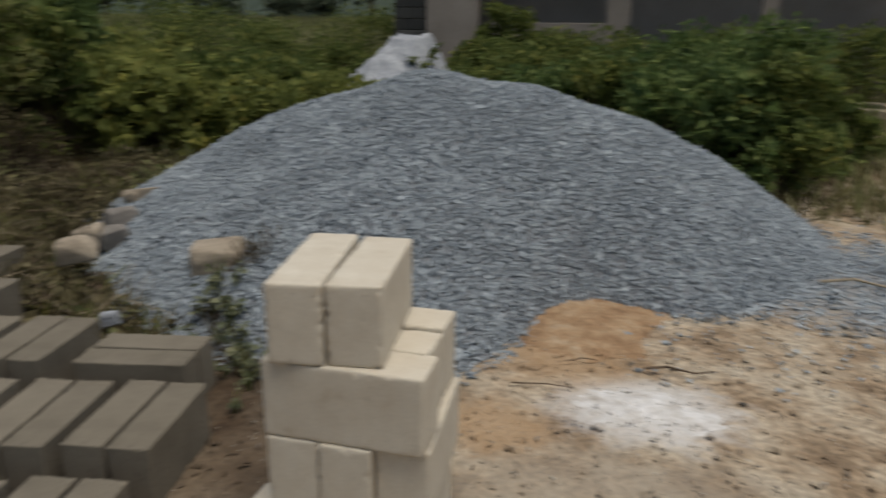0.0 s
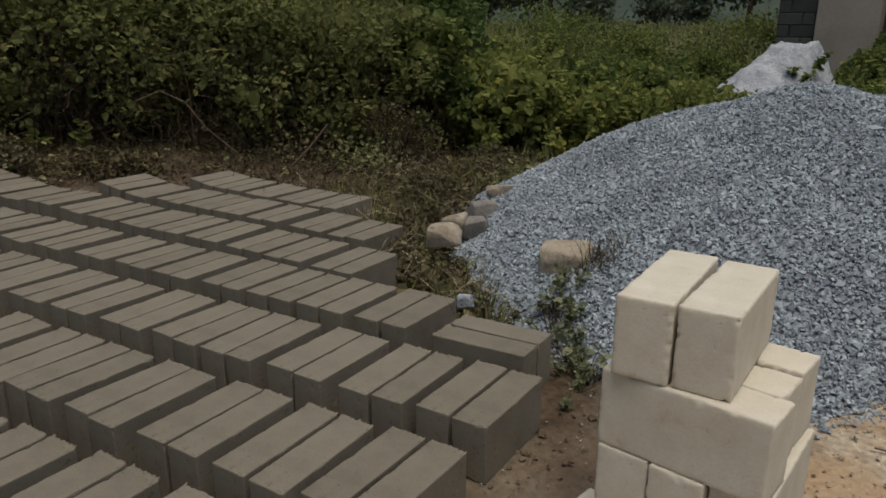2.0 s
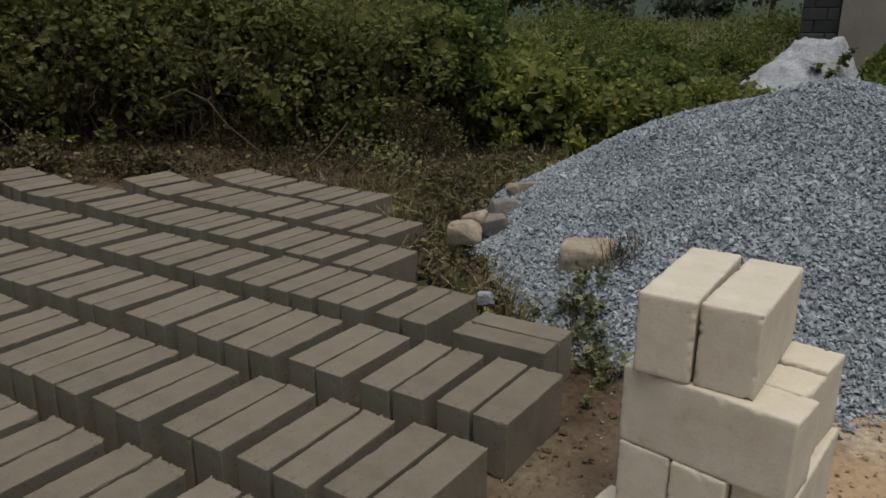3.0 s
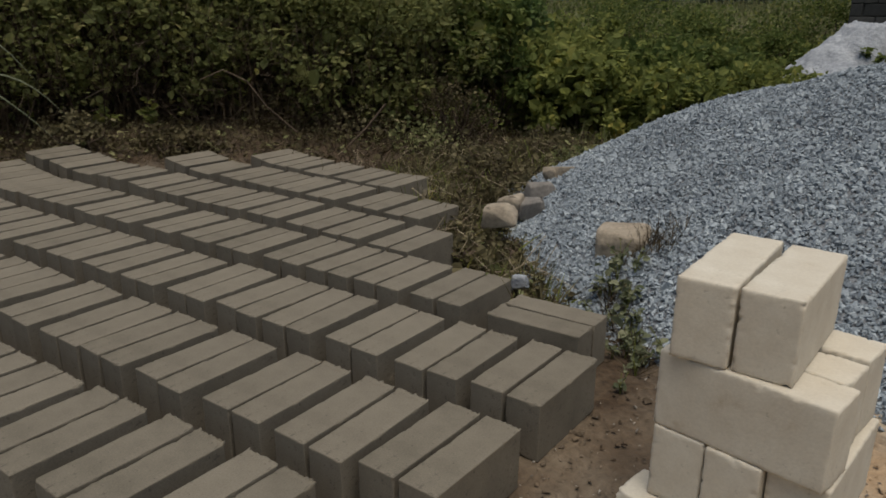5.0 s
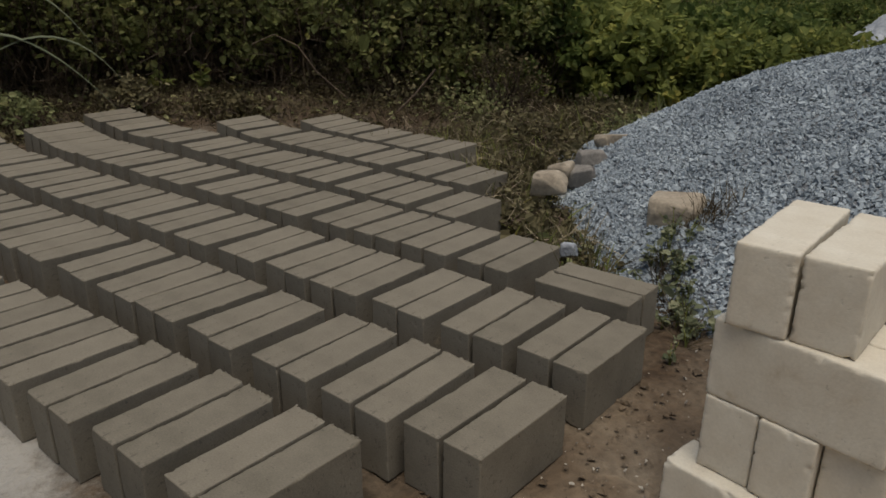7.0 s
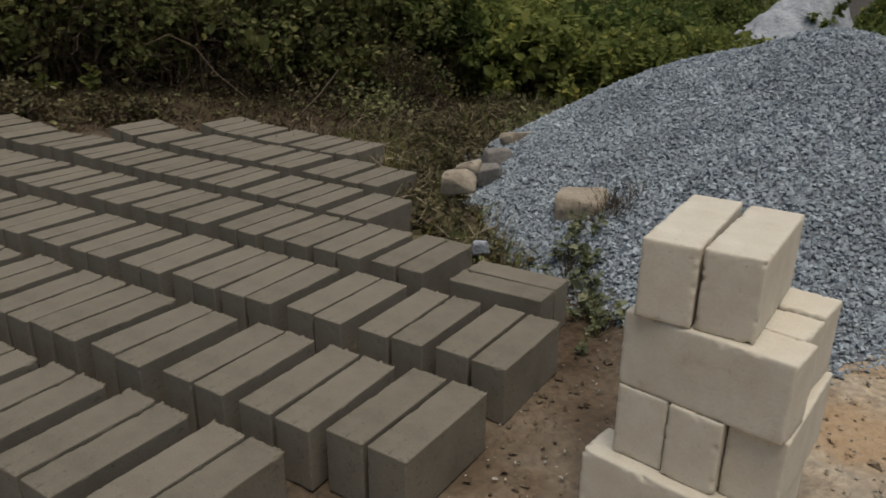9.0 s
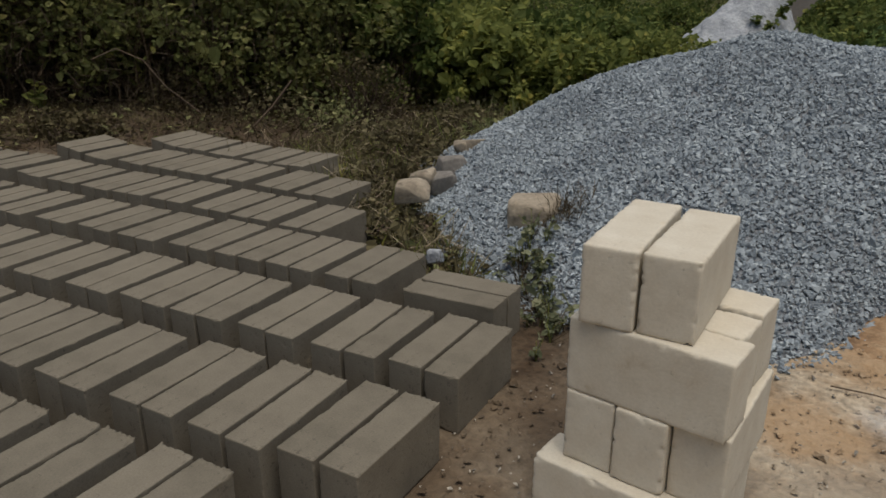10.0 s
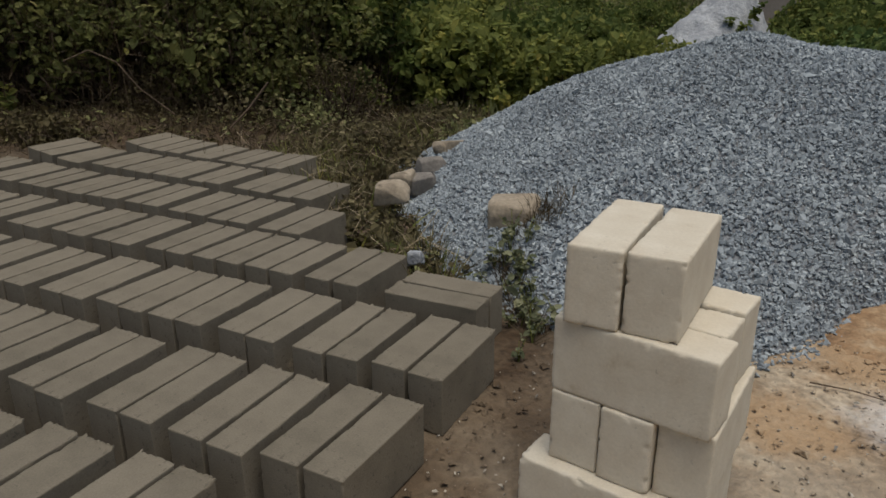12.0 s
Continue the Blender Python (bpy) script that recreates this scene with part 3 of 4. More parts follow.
def boulder(x, y, z, sx_, sy_, sz_, turn, material, label, seed):
    r = random.Random(seed * 7 + 1)
    bm = bmesh.new()
    for k in range(8):
        corner = Vector((1 if k & 1 else -1, 1 if k & 2 else -1, 1 if k & 4 else -1))
        bm.verts.new(Vector([c * r.uniform(0.42, 0.88) for c in corner]))
        d = Vector((r.gauss(0, 1), r.gauss(0, 1), r.gauss(0, 1))).normalized()
        bm.verts.new(d * r.uniform(0.92, 1.08))
    bmesh.ops.convex_hull(bm, input=bm.verts[:])
    bmesh.ops.delete(bm, geom=[v for v in bm.verts if not v.link_faces], context="VERTS")
    bmesh.ops.dissolve_limit(bm, angle_limit=radians(14), verts=bm.verts[:], edges=bm.edges[:])
    bmesh.ops.bevel(bm, geom=bm.edges[:], offset=0.13, segments=3, profile=0.6, affect="EDGES")
    bmesh.ops.triangulate(bm, faces=bm.faces[:])
    bmesh.ops.subdivide_edges(bm, edges=bm.edges[:], cuts=1)
    for v in bm.verts:
        q = v.co * (1 + 0.03 * noise.noise(v.co * 2.6 + Vector((0, seed, 0))) + 0.02 * noise.noise(v.co * 7 + Vector((0, seed, 0))))
        v.co = Vector((q.x * sx_, q.y * sy_, (q.z + 0.92) * sz_)) * 0.57
    ob = new("boulder", from_bm("boulder", bm, material, True))
    ob.matrix_world = pose(x, y, z, r.uniform(-7, 7), r.uniform(-7, 7), turn)
    return tagged(ob, label, "rock", "rocks along the heap's foot")


boulder(-1.36, 1.92, 0.080, 0.335, 0.27, 0.28, 10, M_ROCK, "beige angular rock lying on the foot of the gravel", 1)
boulder(-2.18, 1.78, 0.162, 0.25, 0.17, 0.17, 38, M_ROCK, "rounded beige rock at the foot of the gravel heap", 2)
boulder(-2.43, 2.18, 0.130, 0.22, 0.16, 0.17, 20, M_ROCK, "beige rock at the foot of the gravel heap", 4)
boulder(-2.33, 2.26, 0.080, 0.20, 0.17, 0.20, 60, M_ROCKG, "dark grey broken rock at the foot of the gravel heap", 3)
boulder(-2.46, 2.52, 0.140, 0.27, 0.18, 0.19, 50, M_ROCKG, "brown-grey rock half buried in gravel", 5)
boulder(-2.52, 2.86, 0.235, 0.29, 0.18, 0.16, 60, M_ROCK, "flat beige rock half buried in gravel", 6)
boulder(-1.52, 1.22, 0.079, 0.10, 0.08, 0.09, 15, M_PALE, "small pale grey stone beside the blocks", 7)
boulder(-1.85, 1.20, -0.01, 0.16, 0.13, 0.11, 15, M_ROCKG, "grey stone in the grass behind the blocks", 8)

# pebbles, crumbs and twigs trodden into the soil
n = 2600
px_, py_ = rng.uniform(-0.6, 3.0, n), rng.uniform(-0.9, 2.7, n)
ok = (heap(px_, py_) < 0.02) & ~((px_ > -0.1) & (px_ < 0.55) & (py_ > -0.1) & (py_ < 0.55))
px_, py_ = px_[ok], py_[ok]
p = np.stack([px_, py_, gz(px_, py_) + 0.004], -1)
v, f = scatter(*templates[5], p, rot_many(len(p), rng, 0.7), 0.0048 * np.exp(rng.normal(0, 0.5, len(p))))
tagged(new("pebbles", bulk("pebbles", v, f, M_PEBBLE)), "small grey pebbles and crumbs on the soil", "pebbles", kind="stuff")
n = 3000
px_, py_ = rng.uniform(-0.6, 3.0, n), rng.uniform(-0.9, 2.7, n)
ok = (heap(px_, py_) < 0.02) & ~((px_ > -0.1) & (px_ < 0.55) & (py_ > -0.1) & (py_ < 0.55))
px_, py_ = px_[ok], py_[ok]
p = np.stack([px_, py_, gz(px_, py_) + 0.002], -1)
v, f = scatter(*templates[1], p, rot_many(len(p), rng, 0.7), 0.0085 * np.exp(rng.normal(0, 0.5, len(p))))
n = 170
px_, py_ = rng.uniform(-0.55, 0.05, n), rng.uniform(-1.2, 0.8, n)
ok = ~((px_ > -0.1) & (py_ > -0.1) & (py_ < 0.55))
pd = np.stack([px_[ok], py_[ok], gz(px_[ok], py_[ok]) + 0.002], -1)
vd, fd = scatter(*templates[6], pd, rot_many(len(pd), rng, 0.7), 0.0048 * np.exp(rng.normal(0, 0.5, len(pd))))
tagged(new("dark_clods", bulk("dark_clods", vd, fd, M_CLOD)), "crumbled dark clods of damp soil beside the blocks", "soil", kind="stuff")
tagged(new("soil_crumbs", bulk("soil_crumbs", v, f, M_SOIL)), "crumbs of dry sandy soil on the ground", "soil", kind="stuff")


def twig(pts, r0, r1, material, label, name="twig"):
    v, f = tubes([(pts, r0, r1)], 6)
    return tagged(new(name, bulk(name, v, f, material, True)), label, "twig")


twig([(1.02, 1.62, 0.022), (1.12, 1.65, 0.03), (1.24, 1.63, 0.022), (1.33, 1.66, 0.03)], 0.007, 0.003, M_TWIG, "dark crooked twig lying on the soil")
twig([(0.66, 1.62, 0.012), (0.74, 1.66, 0.02), (0.80, 1.67, 0.012)], 0.0035, 0.002, M_TWIG, "short dark twig lying on the soil")
twig([(0.45, 1.33, 0.012), (0.60, 1.36, 0.014), (0.72, 1.36, 0.012)], 0.0035, 0.002, M_TWIG, "short dark twig lying on the soil")
twig([(2.05, 3.15, 0.03), (2.25, 3.2, 0.05), (2.5, 3.1, 0.03)], 0.010, 0.008, M_PALETWIG, "pale peeled stick lying on the gravel")
twig([(-4.95, 2.60, 0.25), (-4.85, 2.75, 0.42), (-4.72, 2.90, 0.66)], 0.009, 0.011, M_TWIG, "brown broken branch stump leaning in the undergrowth", "branch")
twig([(-6.57, 1.9, 0.82), (-6.44, 2.1, 0.92), (-6.31, 2.3, 0.80), (-6.2, 2.45, 0.53), (-6.02, 2.7, 0.25)], 0.006, 0.008, M_TWIG, "thin arched dry stem in the undergrowth", "branch")

# ---------- plants ----------


def leaves_mesh(name, pos, size, tilt, material, r, wide=1.0):
    s3 = np.stack([size * wide, size, size], -1)
    v, f = scatter(LEAF_V, LEAF_F, pos, rot_many(len(pos), r, tilt), s3)
    return bulk(name, v, f, material)


def shrub(x, y, radius, height, count, leaf, material, seed, label, clumps=60, name="shrub", spread=0.17, stems=26, low=0.08, twig_mat=None, dry=0):
    r = np.random.default_rng(seed)
    base = float(gz(x, y))
    root = new(name)
    root.location = (x, y, base)
    a, u = r.uniform(0, 2 * np.pi, clumps), r.random(clumps) ** 0.5
    z = height * (low + (0.98 - low) * r.random(clumps) ** 0.8)
    prof = np.sqrt(np.clip(1 - ((z / height - 0.42) / 0.62) ** 2, 0.05, 1))
    c = np.stack([radius * u * prof * np.cos(a), radius * u * prof * np.sin(a), z], -1)
    w = r.random(clumps) ** 1.5 + 0.15
    pick = r.choice(clumps, count, p=w / w.sum())
    d = r.normal(0, 1, (count, 3))
    d /= np.linalg.norm(d, axis=1)[:, None]
    pos = c[pick] + d * (spread * radius * (0.6 + 0.9 * w[pick]) * r.random(count) ** 0.45)[:, None]
    pos[:, 2] = np.maximum(pos[:, 2], 0.02)
    size = leaf * np.exp(r.normal(0, 0.32, count))
    part("foliage", leaves_mesh("foliage", pos, size, 2.0, material, r, 1.0), root)
    if dry:
        dp = np.stack([radius * r.normal(0, 0.5, dry), radius * r.normal(0, 0.5, dry), height * 0.62 * r.random(dry) ** 1.3], -1)
        hh = 0.16 * np.exp(r.normal(0, 0.4, dry))
        v, f = scatter(BLADE_V, BLADE_F, dp, rot_many(dry, r, 1.8), np.stack([0.006 * np.ones(dry), hh, hh], -1))
        part("dead_growth", bulk("dead_growth", v, f, M_STALK), root)
        stalks = []
        for k in range(55):
            a0, q0 = r.uniform(0, 2 * np.pi), radius * r.random() ** 0.5
            b0 = np.array([q0 * math.cos(a0), q0 * math.sin(a0), -0.02])
            top = b0 + np.array([r.normal(0, 0.22), r.normal(0, 0.22), height * r.uniform(0.35, 0.8)])
            stalks.append(([b0, b0 * 0.55 + top * 0.45 + r.normal(0, 0.05, 3), top], 0.0065, 0.003))
        v, f = tubes(stalks, 4)
        part("dry_stem", bulk("dry_stem", v, f, M_STALK, True), root)
    paths = []
    for k in range(stems):
        e = c[k % clumps]
        b0 = np.array([e[0] * 0.3 + r.normal(0, 0.08), e[1] * 0.3 + r.normal(0, 0.08), -0.03])
        m1 = b0 * 0.5 + e * 0.5 + r.normal(0, 0.10, 3) * radius
        m1[2] = max(m1[2], 0.08)
        m2 = b0 * 0.2 + e * 0.8 + r.normal(0, 0.06, 3) * radius
        m2[2] = max(m2[2], 0.1)
        paths.append(([b0, m1, m2, e], 0.010 + 0.004 * r.random(), 0.003))
    v, f = tubes(paths, 4)
    part("branchwork", bulk("branchwork", v, f, twig_mat or M_TWIG, True), root)
    return tagged(root, label, "shrub", "bushes round the plot")


L_DARK = "tall tangled bush, small dark green leaves, hedge foot's shade put into brown stems"
L_BROAD = "leafy green bush with broad yellow-green leaves"
L_LOW = "low spreading bush with mixed green leaves"
TALL = [(-9.0, -2.6, 1.4, 2.6), (-8.65, -1.0, 1.3, 2.6), (-8.4, 0.5, 1.25, 2.7), (-8.0, 1.8, 1.25, 2.7), (-7.5, 2.9, 1.2, 2.6), (-6.9, 3.85, 1.1, 2.6), (-6.35, 4.75, 1.05, 2.5),
        (-10.5, -2.6, 1.6, 3.3), (-10.3, -0.5, 1.6, 3.3), (-10.0, 1.4, 1.5, 3.3), (-9.4, 3.1, 1.5, 3.2), (-8.6, 4.6, 1.4, 3.1), (-7.6, 5.8, 1.3, 2.8), (-6.9, 6.7, 1.0, 2.0)]
# Brown-stemmed front row, green row behind: dark foot and lit top put into colour.
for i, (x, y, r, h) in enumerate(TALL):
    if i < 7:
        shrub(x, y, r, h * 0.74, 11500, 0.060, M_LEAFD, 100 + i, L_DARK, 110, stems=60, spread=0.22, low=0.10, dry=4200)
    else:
        shrub(x, y, r, h, 9500, 0.075, M_LEAFG if i % 2 else M_LEAF, 100 + i, "tall dense bush, light on the upper hedge put into its green leaves", 130, stems=40, spread=0.2, low=0.1, dry=1500)
BROAD = [(-5.75, 5.35, 0.85, 1.65), (-5.2, 6.2, 0.9, 1.10), (-4.55, 6.0, 0.75, 0.95), (-4.7, 7.4, 1.0, 1.0), (-6.3, 7.9, 1.2, 1.15), (-3.6, 6.4, 0.75, 0.9), (-4.3, 8.6, 1.0, 0.85)]
for i, (x, y, r, h) in enumerate(BROAD):
    shrub(x, y, r, h, 4200, 0.085, M_LEAFY if i % 3 else M_LEAF, 200 + i, L_BROAD, 60, stems=30, spread=0.2)
LOW = [(-2.75, 6.9, 0.75, 0.85), (-1.55, 7.6, 0.7, 0.9), (-0.9, 8.9, 0.9, 1.15), (-0.1, 7.3, 0.8, 1.05), (0.6, 6.7, 0.8, 1.10), (1.3, 6.3, 0.8, 1.15), (1.75, 5.75, 0.6, 1.05),
       (2.2, 5.9, 0.6, 1.15), (2.2, 7.2, 0.95, 1.5), (1.1, 8.3, 1.0, 1.35), (3.0, 7.6, 0.5, 0.7), (5.6, 9.0, 0.9, 1.2), (0.0, 10.5, 1.1, 1.3), (6.3, 9.6, 1.2, 1.4), (-6.0, 10.6, 1.2, 0.8), (-8.3, 10.2, 1.3, 0.95), (-7.2, 13.5, 1.3, 1.1), (-9.5, 15.5, 1.6, 1.3), (-6.2, 17.0, 1.5, 1.3), (-12.5, 17.5, 1.8, 1.5), (-5.3, 12.8, 0.9, 0.8),
       (-1.7, 12.7, 0.6, 1.7), (-1.75, 11.2, 0.7, 1.1), (-2.2, 11.7, 0.45, 0.95), (-2.05, 12.9, 0.5, 1.25), (-0.7, 12.6, 0.8, 1.15), (0.6, 12.5, 0.9, 1.1), (1.9, 12.4, 0.9, 1.25), (3.0, 12.2, 0.9, 1.1), (4.3, 12.3, 1.0, 1.2), (-3.9, 12.4, 0.7, 0.8)]
for i, (x, y, r, h) in enumerate(LOW):
    shrub(x, y, r, h, 3800, 0.062, (M_LEAFY if i == 0 else M_LEAF) if i < 3 else (M_LEAFG, M_LEAF)[i % 3 == 1] if i < 12 else M_LEAF, 300 + i, L_LOW, 55, stems=24, spread=0.22)


def weed(x, y, z, h, n, leaf, seed, material=None, label="small green weed growing at the gravel's edge"):
    r = np.random.default_rng(seed)
    root = new("weed")
    root.location = (x, y, z)
    paths, pos = [], []
    for k in range(max(3, n // 7)):
        a = r.uniform(0, 2 * np.pi)
        tip = np.array([0.55 * h * math.cos(a) * r.random(), 0.55 * h * math.sin(a) * r.random(), h * r.uniform(0.5, 1)])
        mid = tip * np.array([0.35, 0.35, 0.6])
        paths.append(([(0, 0, -0.01), mid, tip], 0.0035, 0.0015))
        for q in range(7):
            s_ = r.uniform(0.3, 1.0)
            pos.append(tip * s_ * np.array([s_, s_, 1]) + r.normal(0, 0.012, 3))
    pos = np.array(pos)
    pos[:, 2] = np.maximum(pos[:, 2], 0.01)
    part("leaves", leaves_mesh("leaves", pos, leaf * np.exp(r.normal(0, 0.3, len(pos))), 1.3, material or M_LEAF, r, 1.1), root)
    v, f = tubes(paths, 4)
    part("branchwork", bulk("branchwork", v, f, M_LEAFY, True), root)
    return tagged(root, label, "weed", "weeds between blocks and gravel")


rw = random.Random(11)
for i in range(24):
    s_ = (i * 0.38) % 1.0
    x, y = -1.20 + 0.60 * s_ + rw.uniform(-0.14, 0.12), 1.70 - 0.84 * s_ + rw.uniform(-0.12, 0.12)
    weed(x, y, max(0, float(heap(np.array(x), np.array(y)))), rw.uniform(0.07, 0.19), 14, rw.choice((0.022, 0.028, 0.036)), 500 + i, M_LEAFW)


# dry grass round the rock and among the weeds
rg = np.random.default_rng(91)
n = 420
gx_ = np.concatenate([rg.normal(-1.16, 0.07, n // 2), rg.uniform(-1.15, -0.6, n // 2)])
gy_ = np.concatenate([rg.normal(1.90, 0.07, n // 2), np.zeros(n // 2)])
gy_[n // 2:] = 1.45 - 0.95 * (gx_[n // 2:] + 1.1) + rg.normal(0, 0.06, n // 2)
pos = np.stack([gx_, gy_, gz(gx_, gy_) + np.maximum(0, heap(gx_, gy_)) - 0.005], -1)
hh = np.minimum(0.11 * np.exp(rg.normal(0, 0.4, n)), 0.17)
v, f = scatter(BLADE_V, BLADE_F, pos, rot_many(n, rg, 1.3), np.stack([0.005 * np.ones(n), hh, hh], -1))
tagged(new("dry_tufts", bulk("dry_tufts", v, f, M_DRY)), "tufts of dry brown grass at the gravel's edge", "grass", kind="stuff")

# sprigs with big bright leaves in front of the bushes
for i, (x, y, z) in enumerate([(-7.15, 1.55, 0.18), (-7.35, 1.2, 0.05), (-7.0, 2.6, 0.9), (-6.3, 3.6, 1.2), (-6.0, 4.2, 0.8), (-6.6, 3.5, 0.5), (-5.6, 4.3, 0.5), (-7.6, 2.2, 1.3), (-7.9, 0.6, 0.8)]):
    weed(x, y, float(gz(x, y)), 0.25 + z * 0.9, 12, 0.10, 560 + i, M_LEAFY, "sprig with broad yellow-green leaves before the bushes")
for i, (x, y, z) in enumerate([(-2.50, 9.19, 0.93), (-2.31, 9.18, 0.86), (-2.24, 9.45, 1.08)]):
    weed(x, y, z - 0.03, 0.22, 40, 0.07, 580 + i, M_LEAF, "green weed growing on the pale heap")


def tuft_field(name, n, x0, x1, y0, y1, keep_fn, h, w, material, seed, label, category="grass", lean=1.0):
    r = np.random.default_rng(seed)
    x, y = r.uniform(x0, x1, n), r.uniform(y0, y1, n)
    ok = keep_fn(x, y, r)
    x, y = x[ok], y[ok]
    k = len(x)
    hh = h * np.exp(r.normal(0, 0.35, k))
    scl = np.stack([w * np.exp(r.normal(0, 0.3, k)), hh, hh], -1)
    pos = np.stack([x, y, gz(x, y) + np.maximum(0, heap(x, y)) - 0.01], -1)
    v, f = scatter(BLADE_V, BLADE_F, pos, rot_many(k, r, lean), scl)
    return tagged(new(name, bulk(name, v, f, material)), label, category, kind="stuff")


def side(x, y, ax, ay, bx, by):
    """Signed distance to the line a-b, positive on its left."""
    d = math.hypot(bx - ax, by - ay)
    return ((bx - ax) * (y - ay) - (by - ay) * (x - ax)) / d


def litter(x, y, r):
    belt = (heap(x, y) < 0.02) & (y > 1.15 + 0.36 * np.clip(-x - 1.5, 0, 1.9)) & (y > 1.9 * (x < -3.2)) & (x < -1.3) & (y < 5.6)
    ends = ((x < -5.5) & (y > 1.15)) | ((x < -6.0) & (y > 0.75)) | ((x < -6.55) & (y > -0.1)) | ((x < -6.22) & (y > -0.70) & (y < 0.06)) | (x < -6.95)
    return (belt | ends) & (r.random(len(x)) < 0.55 + 0.45 * fbm(x, y, 2.2, 3))


def open_litter(x, y, r):
    return litter(x, y, r) & (x > -4.7 + 0.5 * fbm(x, y, 1.7, 6))


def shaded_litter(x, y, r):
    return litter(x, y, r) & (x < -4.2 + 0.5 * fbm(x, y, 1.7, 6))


# Hedge shade is put into colour: straw in the open, darker M_DRY beside the hedge.
tuft_field("trampled_straw", 40000, -5.4, -1.2, 1.0, 5.6, open_litter, 0.15, 0.007, M_STRAW, 41, "flattened straw-coloured grass and cut stalks on the ground", lean=1.9)
tuft_field("dry_litter", 42000, -8.8, -3.6, -2.6, 5.6, shaded_litter, 0.15, 0.007, M_DRY, 47, "brown dead stalks matted under the hedge, its shade put into their dark colour", lean=1.9)
tuft_field("green_litter", 9000, -5.4, -1.2, 1.0, 5.6, open_litter, 0.14, 0.010, M_LEAFY, 42, "trampled green grass and leaves on the ground", lean=1.7)


def lying_leaves(name, n, material, size, seed, label):
    r = np.random.default_rng(seed)
    x, y = r.uniform(-8.8, -1.2, n), r.uniform(-2.6, 5.6, n)
    ok = litter(x, y, r)
    x, y = x[ok], y[ok]
    pos = np.stack([x, y, gz(x, y) + r.uniform(0.005, 0.09, len(x))], -1)
    return tagged(new(name, leaves_mesh(name, pos, size * np.exp(r.normal(0, 0.35, len(x))), 0.9, material, r)), label, "leaves", kind="stuff")


lying_leaves("brown_leaf_litter", 52000, M_WITHER, 0.036, 51, "dead brown leaves lying on the ground")
lying_leaves("creeping_greenery", 5000, M_FIELD, 0.05, 52, "low green creeping plants on the ground")
LOWCREEP = [(-2.9, 2.9, 0.35, 0.28), (-3.5, 3.3, 0.45, 0.30), (-4.3, 3.6, 0.5, 0.35), (-5.2, 3.9, 0.55, 0.40), (-6.1, 3.6, 0.55, 0.45), (-6.9, 2.9, 0.6, 0.5), (-4.0, 4.6, 0.5, 0.4), (-3.3, 4.3, 0.4, 0.3), (-2.2, 1.65, 0.3, 0.16), (-2.9, 2.35, 0.3, 0.2), (-2.65, 2.0, 0.3, 0.2), (-6.75, -0.45, 0.38, 0.45), (-7.1, -0.85, 0.45, 0.6), (-6.2, 1.45, 0.35, 0.35), (-6.95, 0.7, 0.4, 0.45)]
shrub(-5.15, 4.25, 0.5, 0.72, 1500, 0.030, M_WITHER, 431, "dead reddish-brown bush at the foot of the hedge", 60, stems=60, spread=0.25, low=0.0)
shrub(-6.6, 3.5, 0.55, 0.6, 1300, 0.030, M_WITHER, 432, "dead reddish-brown bush at the foot of the hedge", 60, stems=60, spread=0.25, low=0.0)
for i, (x, y, r, h) in enumerate(LOWCREEP):
    shrub(x, y, r, h * 0.6, 700, 0.042, (M_STRAW, M_WITHER, M_STRAW, M_FIELD)[i % 4], 400 + i, "low tangle of cut weeds and dry stalks on the ground", 40, stems=40, spread=0.3, low=0.0)


straws = []
rs = np.random.default_rng(77)
while len(straws) < 190:
    x, y = rs.uniform(-5.2, -1.4), rs.uniform(1.2, 4.6)
    if not litter(np.array([x]), np.array([y]), rs)[0]:
        continue
    a, ln, lift = rs.uniform(0, 6.3), rs.uniform(0.12, 0.45), rs.uniform(0.02, 0.16)
    z0 = float(gz(x, y)) + rs.uniform(0.02, 0.12)
    straws.append(([(x, y, z0), (x + 0.5 * ln * math.cos(a), y + 0.5 * ln * math.sin(a), z0 + lift), (x + ln * math.cos(a + 0.4), y + ln * math.sin(a + 0.4), z0 + lift * 0.4)], 0.0028, 0.0015))
v, f = tubes(straws, 3)
tagged(new("straw", bulk("straw", v, f, M_PALETWIG)), "pale dry stalks lying over the cut weeds", "straw", kind="stuff")


def field(x, y, r):
    d = np.hypot(x, y)
    return (heap(x, y) < 0.0) & (y > 4.7 - 0.5 * np.clip(x - 1.8, 0, 3)) & (side(x, y, -3.6, 4.6, -8.0, 9.0) < 0.0) & (d < 26) & ((x < 1.9) | (y > 4.9 - 0.22 * (x - 1.9)))


tuft_field("field_grass", 52000, -16, 14, 4.0, 25, field, 0.22, 0.022, M_FIELD, 43, "knee-high green weeds and grass", lean=0.8)
tuft_field("dry_field_grass", 16000, -16, 14, 4.0, 25, field, 0.24, 0.012, M_DRY, 44, "dry straw-coloured grass among green weeds", lean=0.8)


def slope(x, y, r):
    return (x > 1.9 + 0.25 * (5.6 - y)) & (y > 4.75 + 0.15 * (x - 2)) & (heap(x, y) < 0.0)


tuft_field("dry_slope_grass", 15000, 1.9, 8.5, 4.6, 11.5, slope, 0.15, 0.012, M_STRAW, 46, "dry brown grass on the slope beside the hedge", lean=1.3)


def far_field(x, y, r):
    d = np.hypot(x, y)
    return (d > 22) & (d < 95) & (np.abs(x + 0.35 * y) < 1.15 * y)


tuft_field("far_grass", 70000, -75, 25, 12, 95, far_field, 0.38, 0.07, M_FIELD, 45, "far field of tall grass and weeds", lean=0.8)


